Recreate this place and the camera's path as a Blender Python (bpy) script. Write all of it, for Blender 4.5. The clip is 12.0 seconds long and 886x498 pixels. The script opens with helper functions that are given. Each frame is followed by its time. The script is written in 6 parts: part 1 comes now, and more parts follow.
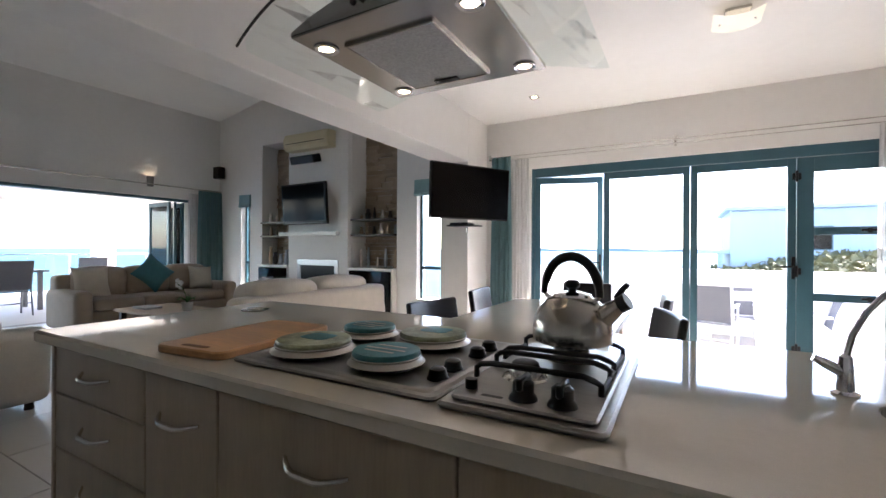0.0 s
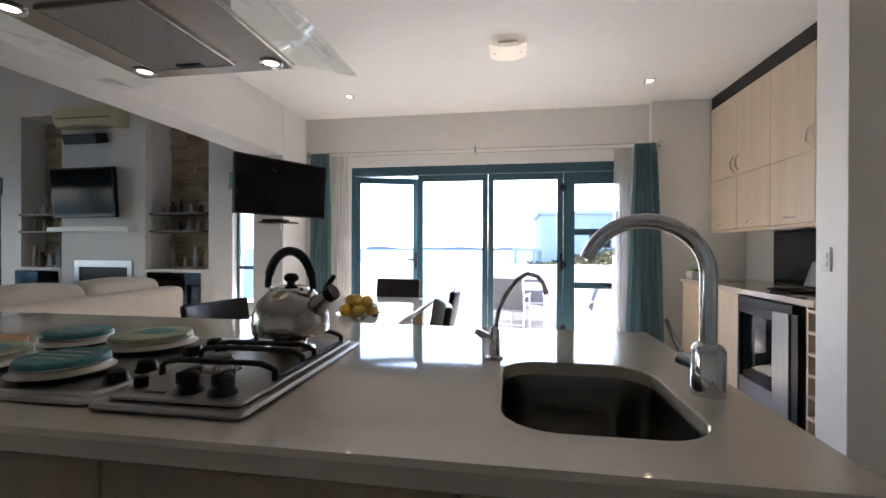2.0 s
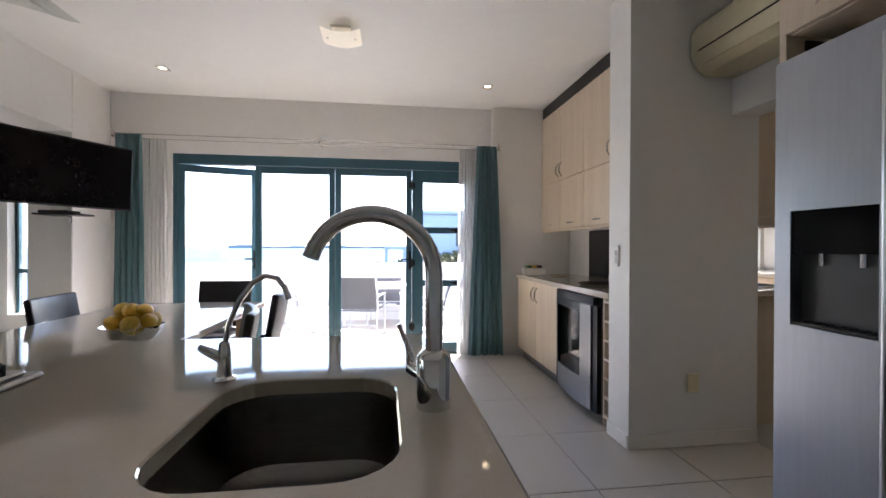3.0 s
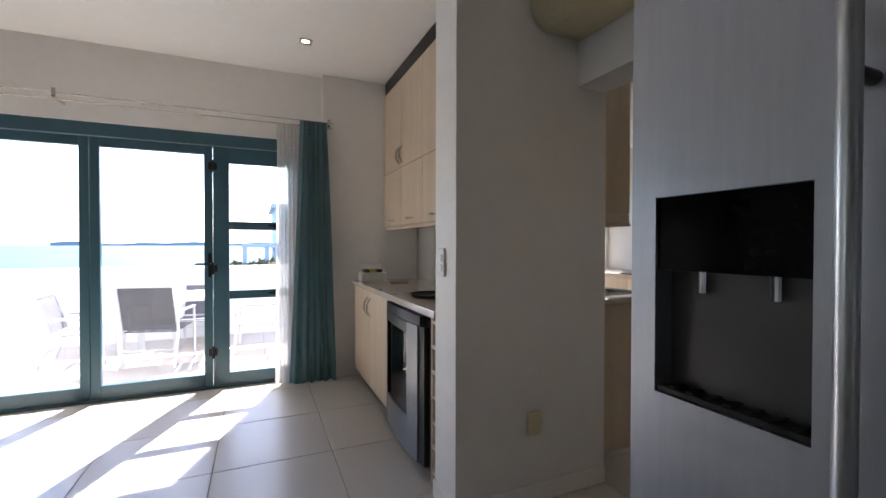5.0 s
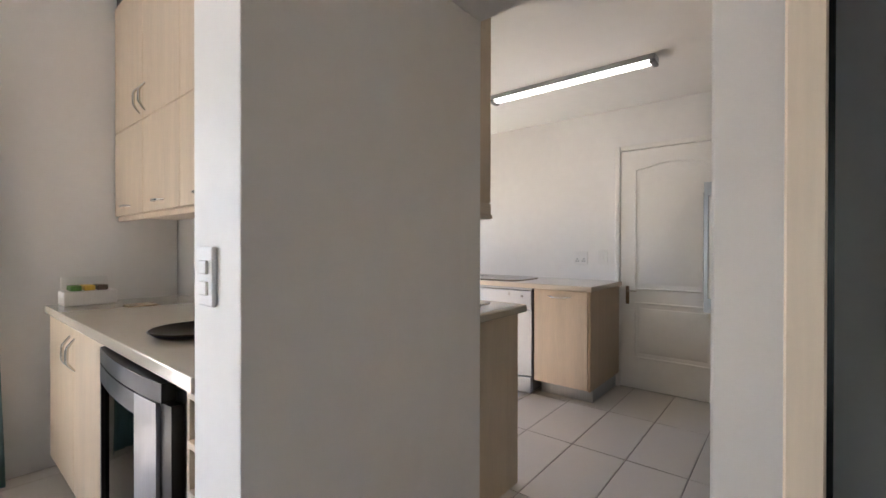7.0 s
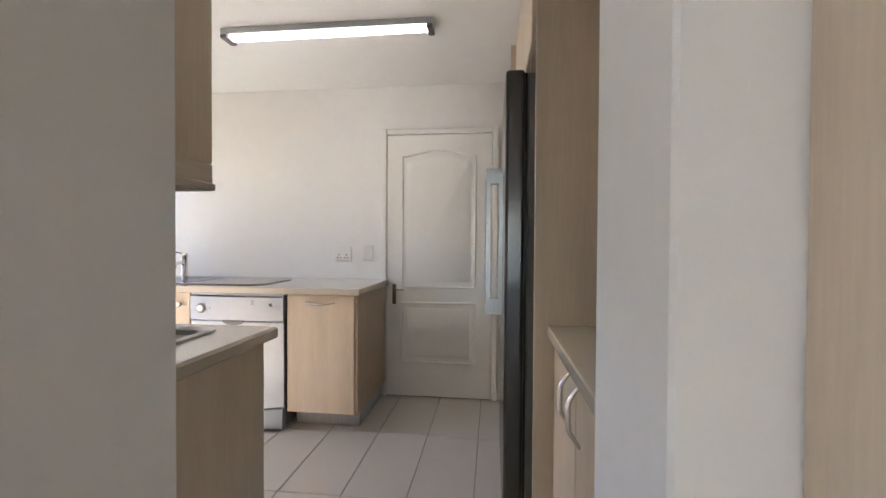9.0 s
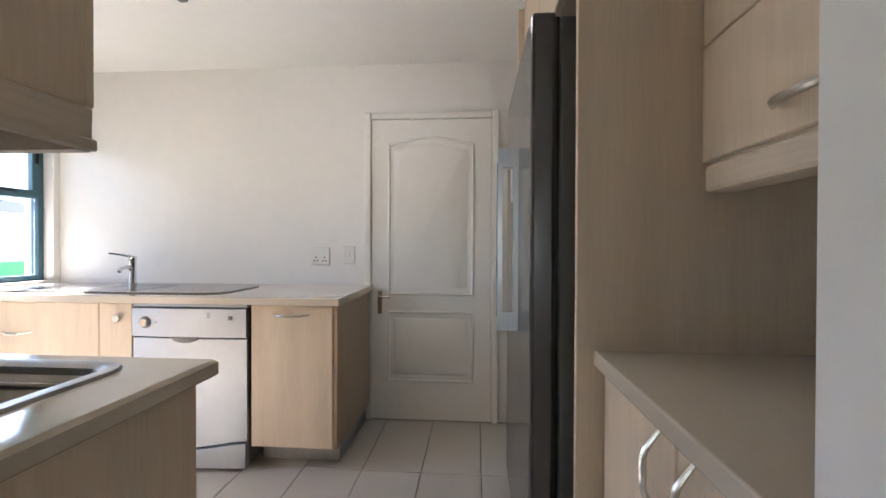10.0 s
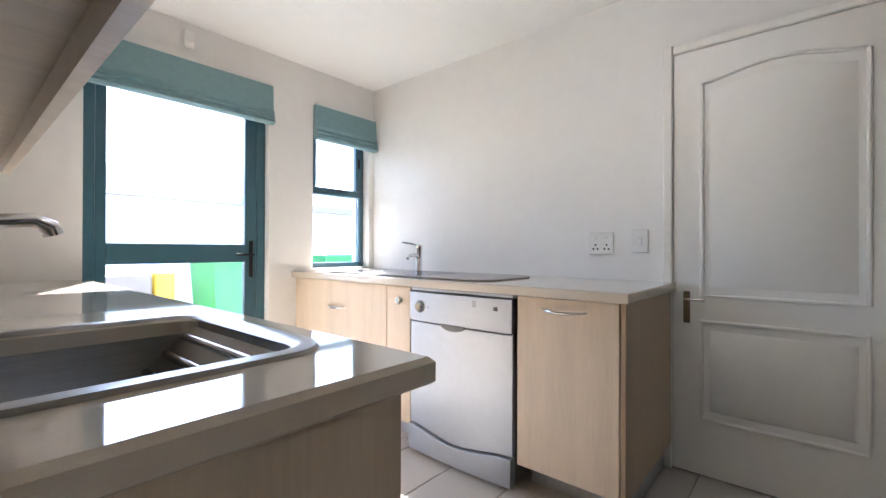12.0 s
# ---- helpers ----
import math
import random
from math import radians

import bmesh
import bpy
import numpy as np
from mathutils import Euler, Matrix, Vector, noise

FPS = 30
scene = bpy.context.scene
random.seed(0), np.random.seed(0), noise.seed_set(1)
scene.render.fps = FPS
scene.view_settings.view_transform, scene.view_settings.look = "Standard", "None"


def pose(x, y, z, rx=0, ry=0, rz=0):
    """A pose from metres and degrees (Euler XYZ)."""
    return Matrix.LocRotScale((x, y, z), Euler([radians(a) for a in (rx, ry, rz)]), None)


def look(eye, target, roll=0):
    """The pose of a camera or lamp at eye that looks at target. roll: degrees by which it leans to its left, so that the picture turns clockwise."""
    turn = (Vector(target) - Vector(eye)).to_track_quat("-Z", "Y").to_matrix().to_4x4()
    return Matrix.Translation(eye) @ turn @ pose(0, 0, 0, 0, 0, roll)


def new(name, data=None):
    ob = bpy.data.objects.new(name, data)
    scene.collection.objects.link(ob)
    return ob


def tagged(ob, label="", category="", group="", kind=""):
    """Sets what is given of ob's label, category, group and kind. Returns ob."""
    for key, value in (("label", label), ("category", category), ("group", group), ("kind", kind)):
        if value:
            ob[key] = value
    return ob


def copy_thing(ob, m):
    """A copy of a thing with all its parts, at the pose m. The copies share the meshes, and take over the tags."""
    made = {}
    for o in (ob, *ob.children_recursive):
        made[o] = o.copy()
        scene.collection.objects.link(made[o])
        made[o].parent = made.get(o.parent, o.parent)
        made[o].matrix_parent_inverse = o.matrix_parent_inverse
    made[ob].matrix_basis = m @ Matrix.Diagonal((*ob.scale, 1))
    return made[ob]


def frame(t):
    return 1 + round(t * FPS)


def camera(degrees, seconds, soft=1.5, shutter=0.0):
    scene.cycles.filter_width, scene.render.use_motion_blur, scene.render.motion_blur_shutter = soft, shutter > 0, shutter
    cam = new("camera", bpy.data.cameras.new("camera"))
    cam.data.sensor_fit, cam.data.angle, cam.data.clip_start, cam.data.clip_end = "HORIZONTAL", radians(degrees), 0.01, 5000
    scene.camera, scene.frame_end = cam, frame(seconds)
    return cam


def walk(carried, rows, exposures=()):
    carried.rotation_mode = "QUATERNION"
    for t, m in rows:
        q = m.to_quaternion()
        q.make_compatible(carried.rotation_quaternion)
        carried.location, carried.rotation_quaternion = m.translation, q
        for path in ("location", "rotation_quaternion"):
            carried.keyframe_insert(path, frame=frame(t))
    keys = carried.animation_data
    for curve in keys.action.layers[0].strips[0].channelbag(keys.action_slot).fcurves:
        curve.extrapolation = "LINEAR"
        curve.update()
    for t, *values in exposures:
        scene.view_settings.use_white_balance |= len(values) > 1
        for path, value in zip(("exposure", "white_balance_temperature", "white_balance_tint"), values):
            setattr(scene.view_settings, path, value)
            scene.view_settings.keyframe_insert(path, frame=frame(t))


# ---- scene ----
cam = camera(92.4, 12.0)
PATH = [
    (0, (0.481, 0.154, 1.187), (-0.494, 1.9, 1.185), 0.3),
    (0.5, (0.549, 0.16, 1.186), (-0.3, 1.971, 1.184), 0.2),
    (1, (0.632, 0.177, 1.186), (-0.082, 2.046, 1.183), 0.3),
    (1.5, (0.708, 0.196, 1.184), (0.169, 2.122, 1.179), 0.2),
    (2, (0.806, 0.201, 1.179), (0.497, 2.177, 1.174), 0.2),
    (2.5, (0.929, 0.254, 1.177), (0.907, 2.253, 1.167), 0.2),
    (3, (1.1, 0.353, 1.177), (1.369, 2.335, 1.167), 0.2),
    (3.5, (1.289, 0.456, 1.194), (1.846, 2.377, 1.185), 0.2),
    (3.7, (1.346, 0.498, 1.205), (2.0, 2.388, 1.189), 0.1),
    (5.5, (1.851, 1.237, 1.209), (2.716, 3.041, 1.188), 0.1),
    (6, (1.95, 1.44, 1.207), (2.987, 3.15, 1.187), 0.1),
    (6.5, (2.038, 1.632, 1.208), (3.34, 3.149, 1.187), 0.2),
    (7, (2.109, 1.81, 1.19), (3.656, 3.077, 1.18), 0.1),
    (7.5, (2.186, 1.915, 1.182), (3.947, 2.863, 1.171), -0.1),
    (9.5, (2.9, 2.193, 1.185), (4.893, 2.353, 1.163), 0.3),
    (10, (3.092, 2.245, 1.167), (5.086, 2.397, 1.151), 0.2),
    (10.5, (3.274, 2.266, 1.148), (5.251, 2.572, 1.136), 0.2),
    (11, (3.423, 2.326, 1.139), (5.308, 2.994, 1.128), 0.2),
    (11.5, (3.528, 2.399, 1.11), (5.255, 3.409, 1.102), 0.2),
    (12, (3.591, 2.443, 1.051), (5.109, 3.745, 1.058), 0.2),
]
walk(cam, [(t, look(eye, target, roll)) for t, eye, target, roll in PATH],
     [(0.0, 3.25, 6200, 18), (1.5, 3.02, 6200, 18), (2.5, 2.82, 6200, 18), (3.5, 2.65, 6200, 17), (5.5, 2.5, 6200, 17), (6.5, 2.98, 6200, 17),
      (7.0, 3.45, 6200, 17), (7.5, 3.62, 6200, 17), (9.5, 3.58, 6050, 15), (10.5, 3.45, 6000, 15), (11.0, 3.6, 5850, 14), (11.5, 3.6, 5800, 14), (12.0, 3.48, 5750, 14)])
# ---------- world, sun ----------
world = bpy.data.worlds.new("world")
scene.world = world
world.use_nodes = True
wn = world.node_tree.nodes
sky = wn.new("ShaderNodeTexSky")
sky.sky_type, sky.sun_disc = "NISHITA", False
SUN_EL, SUN_AZ = radians(48), math.atan2(0.37, 0.93)
sky.sun_elevation, sky.sun_rotation = SUN_EL, SUN_AZ
world.node_tree.links.new(sky.outputs[0], wn["Background"].inputs[0])
wn["Background"].inputs[1].default_value = 0.15
sun = new("sun", bpy.data.lights.new("sun", "SUN"))
sun.data.energy, sun.data.angle, sun.data.color = 4.5, radians(0.6), (1, 0.95, 0.88)
to_sun = Vector((math.sin(SUN_AZ) * math.cos(SUN_EL), math.cos(SUN_AZ) * math.cos(SUN_EL), math.sin(SUN_EL)))
sun.matrix_basis = look(to_sun * 30, (0, 0, 0))


# ---------- materials ----------
def material(name, color, rough=0.5, metal=0.0, vary=0.06, scale=8.0, bump=0.0, bump_scale=60.0, stretch=(1, 1, 1), coat=0.0, island=0.0, sheen=0.0, fine=0.0, uneven=0.15, spec=0.5):
    m = bpy.data.materials.new(name)
    m.use_nodes = True
    n, l = m.node_tree.nodes, m.node_tree.links
    b = n["Principled BSDF"]
    b.inputs["Roughness"].default_value, b.inputs["Metallic"].default_value = rough, metal
    b.inputs["Coat Weight"].default_value = coat
    b.inputs["Specular IOR Level"].default_value = spec
    b.inputs["Sheen Weight"].default_value = sheen
    tc, mp = n.new("ShaderNodeTexCoord"), n.new("ShaderNodeMapping")
    mp.inputs["Scale"].default_value = stretch
    l.new(tc.outputs["Object"], mp.inputs[0])
    big, small = n.new("ShaderNodeTexNoise"), n.new("ShaderNodeTexNoise")
    big.inputs["Scale"].default_value, small.inputs["Scale"].default_value = scale, scale * 9
    big.inputs["Detail"].default_value = small.inputs["Detail"].default_value = 5
    l.new(mp.outputs[0], big.inputs[0]); l.new(mp.outputs[0], small.inputs[0])
    mix = n.new("ShaderNodeMix"); mix.data_type = "FLOAT"; mix.inputs[0].default_value = 0.4 + fine
    l.new(big.outputs[0], mix.inputs[2]); l.new(small.outputs[0], mix.inputs[3])
    value = mix.outputs[0]
    if island:
        info, add = n.new("ShaderNodeObjectInfo"), n.new("ShaderNodeMath")
        add.operation = "MULTIPLY_ADD"; add.inputs[1].default_value = island
        l.new(info.outputs["Random"], add.inputs[0]); l.new(value, add.inputs[2]); value = add.outputs[0]
    ramp = n.new("ShaderNodeValToRGB")
    lo = [max(0.0, c * (1 - vary)) for c in color]; hi = [min(1.0, c * (1 + vary)) for c in color]
    ramp.color_ramp.elements[0].position, ramp.color_ramp.elements[1].position = 0.35, 0.65 + island
    ramp.color_ramp.elements[0].color, ramp.color_ramp.elements[1].color = (*lo, 1), (*hi, 1)
    l.new(value, ramp.inputs[0]); l.new(ramp.outputs[0], b.inputs["Base Color"])
    rr = n.new("ShaderNodeMapRange")
    rr.inputs[3].default_value, rr.inputs[4].default_value = rough * (1 - uneven), min(1, rough * (1 + uneven))
    l.new(big.outputs[0], rr.inputs[0]); l.new(rr.outputs[0], b.inputs["Roughness"])
    if bump:
        t, bp = n.new("ShaderNodeTexNoise"), n.new("ShaderNodeBump")
        t.inputs["Scale"].default_value, t.inputs["Detail"].default_value = bump_scale, 4
        bp.inputs["Strength"].default_value, bp.inputs["Distance"].default_value = bump, 0.004
        l.new(mp.outputs[0], t.inputs[0]); l.new(t.outputs[0], bp.inputs["Height"]); l.new(bp.outputs[0], b.inputs["Normal"])
    return m


def wood(name, color, stretch, vary=0.1):
    return material(name, color, 0.38, vary=vary, scale=2.0, bump=0.025, bump_scale=30, stretch=stretch)


def pane_material(name, tint=(1, 1, 1), gloss=0.02):
    m = bpy.data.materials.new(name)
    m.use_nodes = True
    n, l = m.node_tree.nodes, m.node_tree.links
    tr, gl, mx, fr = n.new("ShaderNodeBsdfTransparent"), n.new("ShaderNodeBsdfGlossy"), n.new("ShaderNodeMixShader"), n.new("ShaderNodeFresnel")
    tr.inputs[0].default_value = (*tint, 1)
    gl.inputs["Roughness"].default_value = gloss
    fr.inputs[0].default_value = 1.45
    l.new(fr.outputs[0], mx.inputs[0]); l.new(tr.outputs[0], mx.inputs[1]); l.new(gl.outputs[0], mx.inputs[2])
    l.new(mx.outputs[0], n["Material Output"].inputs[0])
    return m


def cloth(name, color, clear=0.0, thin=0.3, stretch=(1, 1, 1)):
    """Fabric that lets some light through."""
    m = material(name, color, 0.9, vary=0.08, scale=30, bump=0.15, bump_scale=250, stretch=stretch, sheen=0.2)
    n, l = m.node_tree.nodes, m.node_tree.links
    tl, mx = n.new("ShaderNodeBsdfTranslucent"), n.new("ShaderNodeMixShader")
    tl.inputs[0].default_value = (*color, 1)
    mx.inputs[0].default_value = thin
    l.new(n["Principled BSDF"].outputs[0], mx.inputs[1]); l.new(tl.outputs[0], mx.inputs[2])
    out = mx.outputs[0]
    if clear:
        tr, m2 = n.new("ShaderNodeBsdfTransparent"), n.new("ShaderNodeMixShader")
        m2.inputs[0].default_value = clear
        l.new(out, m2.inputs[1]); l.new(tr.outputs[0], m2.inputs[2]); out = m2.outputs[0]
    l.new(out, n["Material Output"].inputs[0])
    return m


def glow(name, color, strength):
    m = bpy.data.materials.new(name)
    m.use_nodes = True
    b = m.node_tree.nodes["Principled BSDF"]
    b.inputs["Base Color"].default_value = b.inputs["Emission Color"].default_value = (*color, 1)
    b.inputs["Emission Strength"].default_value = strength
    return m


WALL = material("wall_paint", (0.81, 0.795, 0.765), 0.6, vary=0.025, scale=1.5, bump=0.06, bump_scale=120)
CEIL = material("ceiling_paint", (0.84, 0.83, 0.80), 0.7, vary=0.02, scale=1.2, bump=0.05, bump_scale=150)
TRIM = material("white_gloss_paint", (0.82, 0.80, 0.75), 0.3, vary=0.02, scale=3)
TILE = material("floor_tile", (0.54, 0.505, 0.455), 0.30, vary=0.02, uneven=0.02, scale=2.5, bump=0.05, bump_scale=25, island=0.25)
GROUT = material("grout", (0.30, 0.27, 0.24), 0.9, vary=0.15, scale=20)
STONE = material("engineered_stone", (0.60, 0.53, 0.43), 0.055, vary=0.04, scale=60, coat=0.3, fine=0.3)
LAMV = wood("pale_laminate", (0.66, 0.54, 0.40), (7, 7, 0.5), 0.08)
LAMH = wood("pale_laminate_cross", (0.63, 0.53, 0.42), (0.7, 9, 9))
# pale laminate darkened, the island's shade is in the colour
LAMI = wood("shaded_pale_laminate", (0.42, 0.33, 0.24), (9, 9, 0.7))
# dark oak; also pale laminate with shade in its colour on the bin cupboard end
LAMD = wood("dark_and_shaded_laminate", (0.42, 0.31, 0.20), (9, 9, 0.7))
BOARD = wood("beech_board", (0.52, 0.26, 0.10), (1.2, 12, 12), vary=0.2)
KSTEEL = material("polished_kettle_steel", (0.50, 0.46, 0.41), 0.20, 1.0, vary=0.1, scale=5, bump=0.02, bump_scale=60, stretch=(6, 6, 1))
STEEL = material("brushed_steel", (0.44, 0.425, 0.40), 0.24, 1.0, vary=0.08, scale=6, bump=0.03, bump_scale=90, stretch=(1, 25, 25))
STEELV = material("brushed_steel_upright", (0.46, 0.475, 0.50), 0.32, 0.85, vary=0.08, scale=5, bump=0.02, bump_scale=80, stretch=(20, 20, 1))
DWSTEEL = material("silver_dishwasher_panel", (0.40, 0.43, 0.475), 0.42, 0.65, vary=0.04, scale=3)
FRSTEEL = material("silver_fridge_panel", (0.34, 0.36, 0.40), 0.36, 0.7, vary=0.05, scale=4, stretch=(15, 15, 1))
DKSTEEL = material("graphite_fridge_panel", (0.13, 0.125, 0.125), 0.20, 0.6, vary=0.06, scale=3)
GREYM = material("grey_enamel", (0.16, 0.155, 0.15), 0.45, vary=0.06, scale=4)
# sink steel with the bowl's shade darkened into its colour
SINKS = material("shaded_sink_steel", (0.30, 0.29, 0.27), 0.34, 1.0, vary=0.12, scale=8, bump=0.03, bump_scale=90, stretch=(1, 20, 20))
CHROME = material("chrome", (0.72, 0.72, 0.73), 0.07, 1.0, vary=0.03, scale=10)
NICKEL = material("satin_nickel", (0.66, 0.64, 0.60), 0.25, 1.0, vary=0.05, scale=20)
MESHF = material("filter_mesh", (0.42, 0.42, 0.42), 0.45, 0.6, vary=0.2, scale=120, bump=0.3, bump_scale=400)
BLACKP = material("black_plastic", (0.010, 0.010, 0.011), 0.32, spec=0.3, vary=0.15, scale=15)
IRON = material("cast_iron", (0.012, 0.012, 0.013), 0.5, vary=0.25, scale=30, bump=0.2, bump_scale=200)
HOBST = material("worn_hob_steel", (0.36, 0.34, 0.315), 0.32, 0.9, vary=0.12, scale=7, bump=0.03, bump_scale=90, stretch=(1, 12, 12))
WFST = material("dark_brushed_steel", (0.24, 0.24, 0.245), 0.32, 0.9, vary=0.1, scale=5, stretch=(20, 20, 1))
SCREEN = material("screen_glass", (0.003, 0.003, 0.004), 0.12, spec=0.12, vary=0.1, scale=5)
TEALF = material("teal_aluminium", (0.040, 0.105, 0.135), 0.35, vary=0.06, scale=6, coat=0.1)
CURT = cloth("teal_curtain_cloth", (0.20, 0.34, 0.37), thin=0.25, stretch=(1, 1, 0.3))
SHEER = cloth("sheer_white_cloth", (0.85, 0.84, 0.82), clear=0.30, thin=0.55)
BLIND = cloth("blue_grey_blind_cloth", (0.27, 0.42, 0.44), thin=0.2)
CREAM = material("cream_upholstery", (0.62, 0.55, 0.45), 0.9, vary=0.06, scale=10, bump=0.2, bump_scale=300, sheen=0.3)
TAUPE = material("taupe_upholstery", (0.40, 0.32, 0.24), 0.9, vary=0.08, scale=10, bump=0.2, bump_scale=300, sheen=0.3)
TEALC = material("teal_cushion_cloth", (0.07, 0.22, 0.25), 0.9, vary=0.1, scale=20, bump=0.2, bump_scale=300, sheen=0.2)
LEATHER = material("dark_leather", (0.009, 0.008, 0.009), 0.34, vary=0.2, scale=12, bump=0.15, bump_scale=180)
DKWOOD = wood("dark_chair_wood", (0.05, 0.03, 0.02), (8, 8, 1))
TEALT = material("teal_tin", (0.05, 0.20, 0.22), 0.5, vary=0.25, scale=14)
PALET = material("printed_tin", (0.28, 0.29, 0.18), 0.5, vary=0.45, scale=9)
TINRIM = material("tin_rim", (0.48, 0.45, 0.40), 0.35, 0.4, vary=0.06, scale=12)
LEMON = material("lemon_skin", (0.72, 0.46, 0.06), 0.4, vary=0.15, scale=9, bump=0.3, bump_scale=120)
IVORY = material("aged_ivory_plastic", (0.62, 0.55, 0.36), 0.4, vary=0.04, scale=5)
WHITEP = material("white_plastic", (0.78, 0.77, 0.74), 0.35, vary=0.03, scale=10)
SLATE = material("black_splashback", (0.015, 0.016, 0.02), 0.15, vary=0.1, scale=6)
STONEW = material("ledge_stone", (0.36, 0.28, 0.20), 0.85, vary=0.25, scale=10, bump=0.5, bump_scale=40, island=0.5)
RENDER_W = material("white_render", (0.80, 0.80, 0.80), 0.8, vary=0.03, scale=1.5, bump=0.2, bump_scale=60)
DECK = material("terrace_tile", (0.52, 0.46, 0.40), 0.6, vary=0.08, scale=3, bump=0.1, bump_scale=40, island=0.2)
WEAVE = material("grey_sling_weave", (0.12, 0.12, 0.13), 0.8, vary=0.2, scale=90, bump=0.3, bump_scale=400)
PATIOM = material("white_patio_aluminium", (0.62, 0.63, 0.64), 0.4, vary=0.04, scale=8)
SEA = material("sea_water", (0.012, 0.06, 0.08), 0.6, spec=0.3, vary=0.25, scale=0.02, bump=0.3, bump_scale=0.8)
SAND = material("dune_soil", (0.16, 0.14, 0.08), 0.95, vary=0.25, scale=0.5, bump=0.6, bump_scale=3)
BUSH = material("coastal_scrub", (0.12, 0.115, 0.05), 0.8, vary=0.5, scale=1.5, bump=0.6, bump_scale=8)
# white house walls, with blue shade and haze put into the colour
HOUSEB = material("house_blue_shade", (0.36, 0.46, 0.57), 0.8, vary=0.03, scale=1)
BIN = material("green_bin_plastic", (0.03, 0.26, 0.08), 0.45, vary=0.08, scale=5)
YELLOW = material("yellow_bin_plastic", (0.65, 0.42, 0.04), 0.45, vary=0.08, scale=5)
LEAF = material("leaf_green", (0.06, 0.16, 0.03), 0.5, vary=0.3, scale=20)
POT = material("ceramic", (0.60, 0.56, 0.50), 0.3, vary=0.1, scale=10)
BLUEISH = material("grey_label", (0.40, 0.42, 0.45), 0.5, vary=0.1, scale=20)
RECESS = material("dispenser_recess_plastic", (0.04, 0.04, 0.042), 0.3, vary=0.1, scale=8)
GLASS = pane_material("window_glass")
CLEAR = pane_material("clear_glass", (0.93, 0.98, 0.96))
SMOKE = pane_material("smoked_glass", (0.25, 0.25, 0.26))
WARM = glow("warm_lamp_glow", (1.0, 0.80, 0.52), 2.2)
TUBE = glow("fluorescent_glow", (1.0, 0.94, 0.84), 1.4)
SOFT = glow("frosted_lamp_glow", (0.88, 0.82, 0.70), 0.05)
BLUEL = glow("blue_led_glow", (0.1, 0.2, 1.0), 3.0)


# ---------- mesh helpers ----------
ORIGIN = Vector((0, 0, 0))   # where the section being built stands


def thing(name, label, category, at=(0, 0, 0), group="", kind=""):
    ob = new(name)
    ob.location = Vector(at) + ORIGIN
    ob.empty_display_size = 0.1
    return tagged(ob, label, category, group, kind)


def part(name, bm, mat, parent=None, label="", smooth=False):
    """One mesh object under a thing or a part; bm holds world coordinates."""
    root = parent
    while root is not None and root.parent is not None:
        root = root.parent
    bmesh.ops.translate(bm, verts=bm.verts, vec=ORIGIN - (root.location if root is not None else Vector((0, 0, 0))))
    me = bpy.data.meshes.new(name)
    bm.normal_update()
    bm.to_mesh(me)
    bm.free()
    me.materials.append(mat)
    if smooth:
        for p in me.polygons:
            p.use_smooth = True
        me.set_sharp_from_angle(angle=radians(40))
    ob = new(name, me)
    ob.parent = parent
    return tagged(ob, label) if label else ob


def structure(name, bm, mat, label, smooth=False):
    return tagged(part(name, bm, mat, None, "", smooth), label, "", "", "structure")


def solo(name, bm, mat, label, category, group="", smooth=False):
    """A thing of one mesh."""
    return tagged(part(name, bm, mat, None, "", smooth), label, category, group)


def box(x0, x1, y0, y1, z0, z1, bev=0.003, seg=1):
    bm = bmesh.new()
    bmesh.ops.create_cube(bm, size=1)
    for v in bm.verts:
        v.co = Vector(((x0 + x1) / 2 + v.co.x * (x1 - x0), (y0 + y1) / 2 + v.co.y * (y1 - y0), (z0 + z1) / 2 + v.co.z * (z1 - z0)))
    if bev:
        bmesh.ops.bevel(bm, geom=list(bm.edges), offset=min(bev, 0.45 * min(x1 - x0, y1 - y0, z1 - z0)), segments=seg, affect="EDGES", profile=0.5)
    return bm


def join(*bms):
    out = bms[0]
    for b in bms[1:]:
        me = bpy.data.meshes.new("tmp")
        b.to_mesh(me)
        out.from_mesh(me)
        b.free()
        bpy.data.meshes.remove(me)
    return out


def moved(bm, m):
    bmesh.ops.transform(bm, matrix=m, verts=bm.verts)
    return bm


def lathe(profile, at=(0, 0, 0), seg=32):
    """Turn (radius, height) pairs about the upright axis."""
    bm = bmesh.new()
    rings = []
    for r, z in profile:
        if r < 1e-5:
            rings.append([bm.verts.new((at[0], at[1], at[2] + z))])
        else:
            rings.append([bm.verts.new((at[0] + r * math.cos(a * math.tau / seg), at[1] + r * math.sin(a * math.tau / seg), at[2] + z)) for a in range(seg)])
    for a, b in zip(rings, rings[1:]):
        for i in range(seg):
            j = (i + 1) % seg
            q = [a[i % len(a)], a[j % len(a)], b[j % len(b)], b[i % len(b)]]
            q = list(dict.fromkeys(q))
            if len(q) > 2:
                bm.faces.new(q)
    return bm


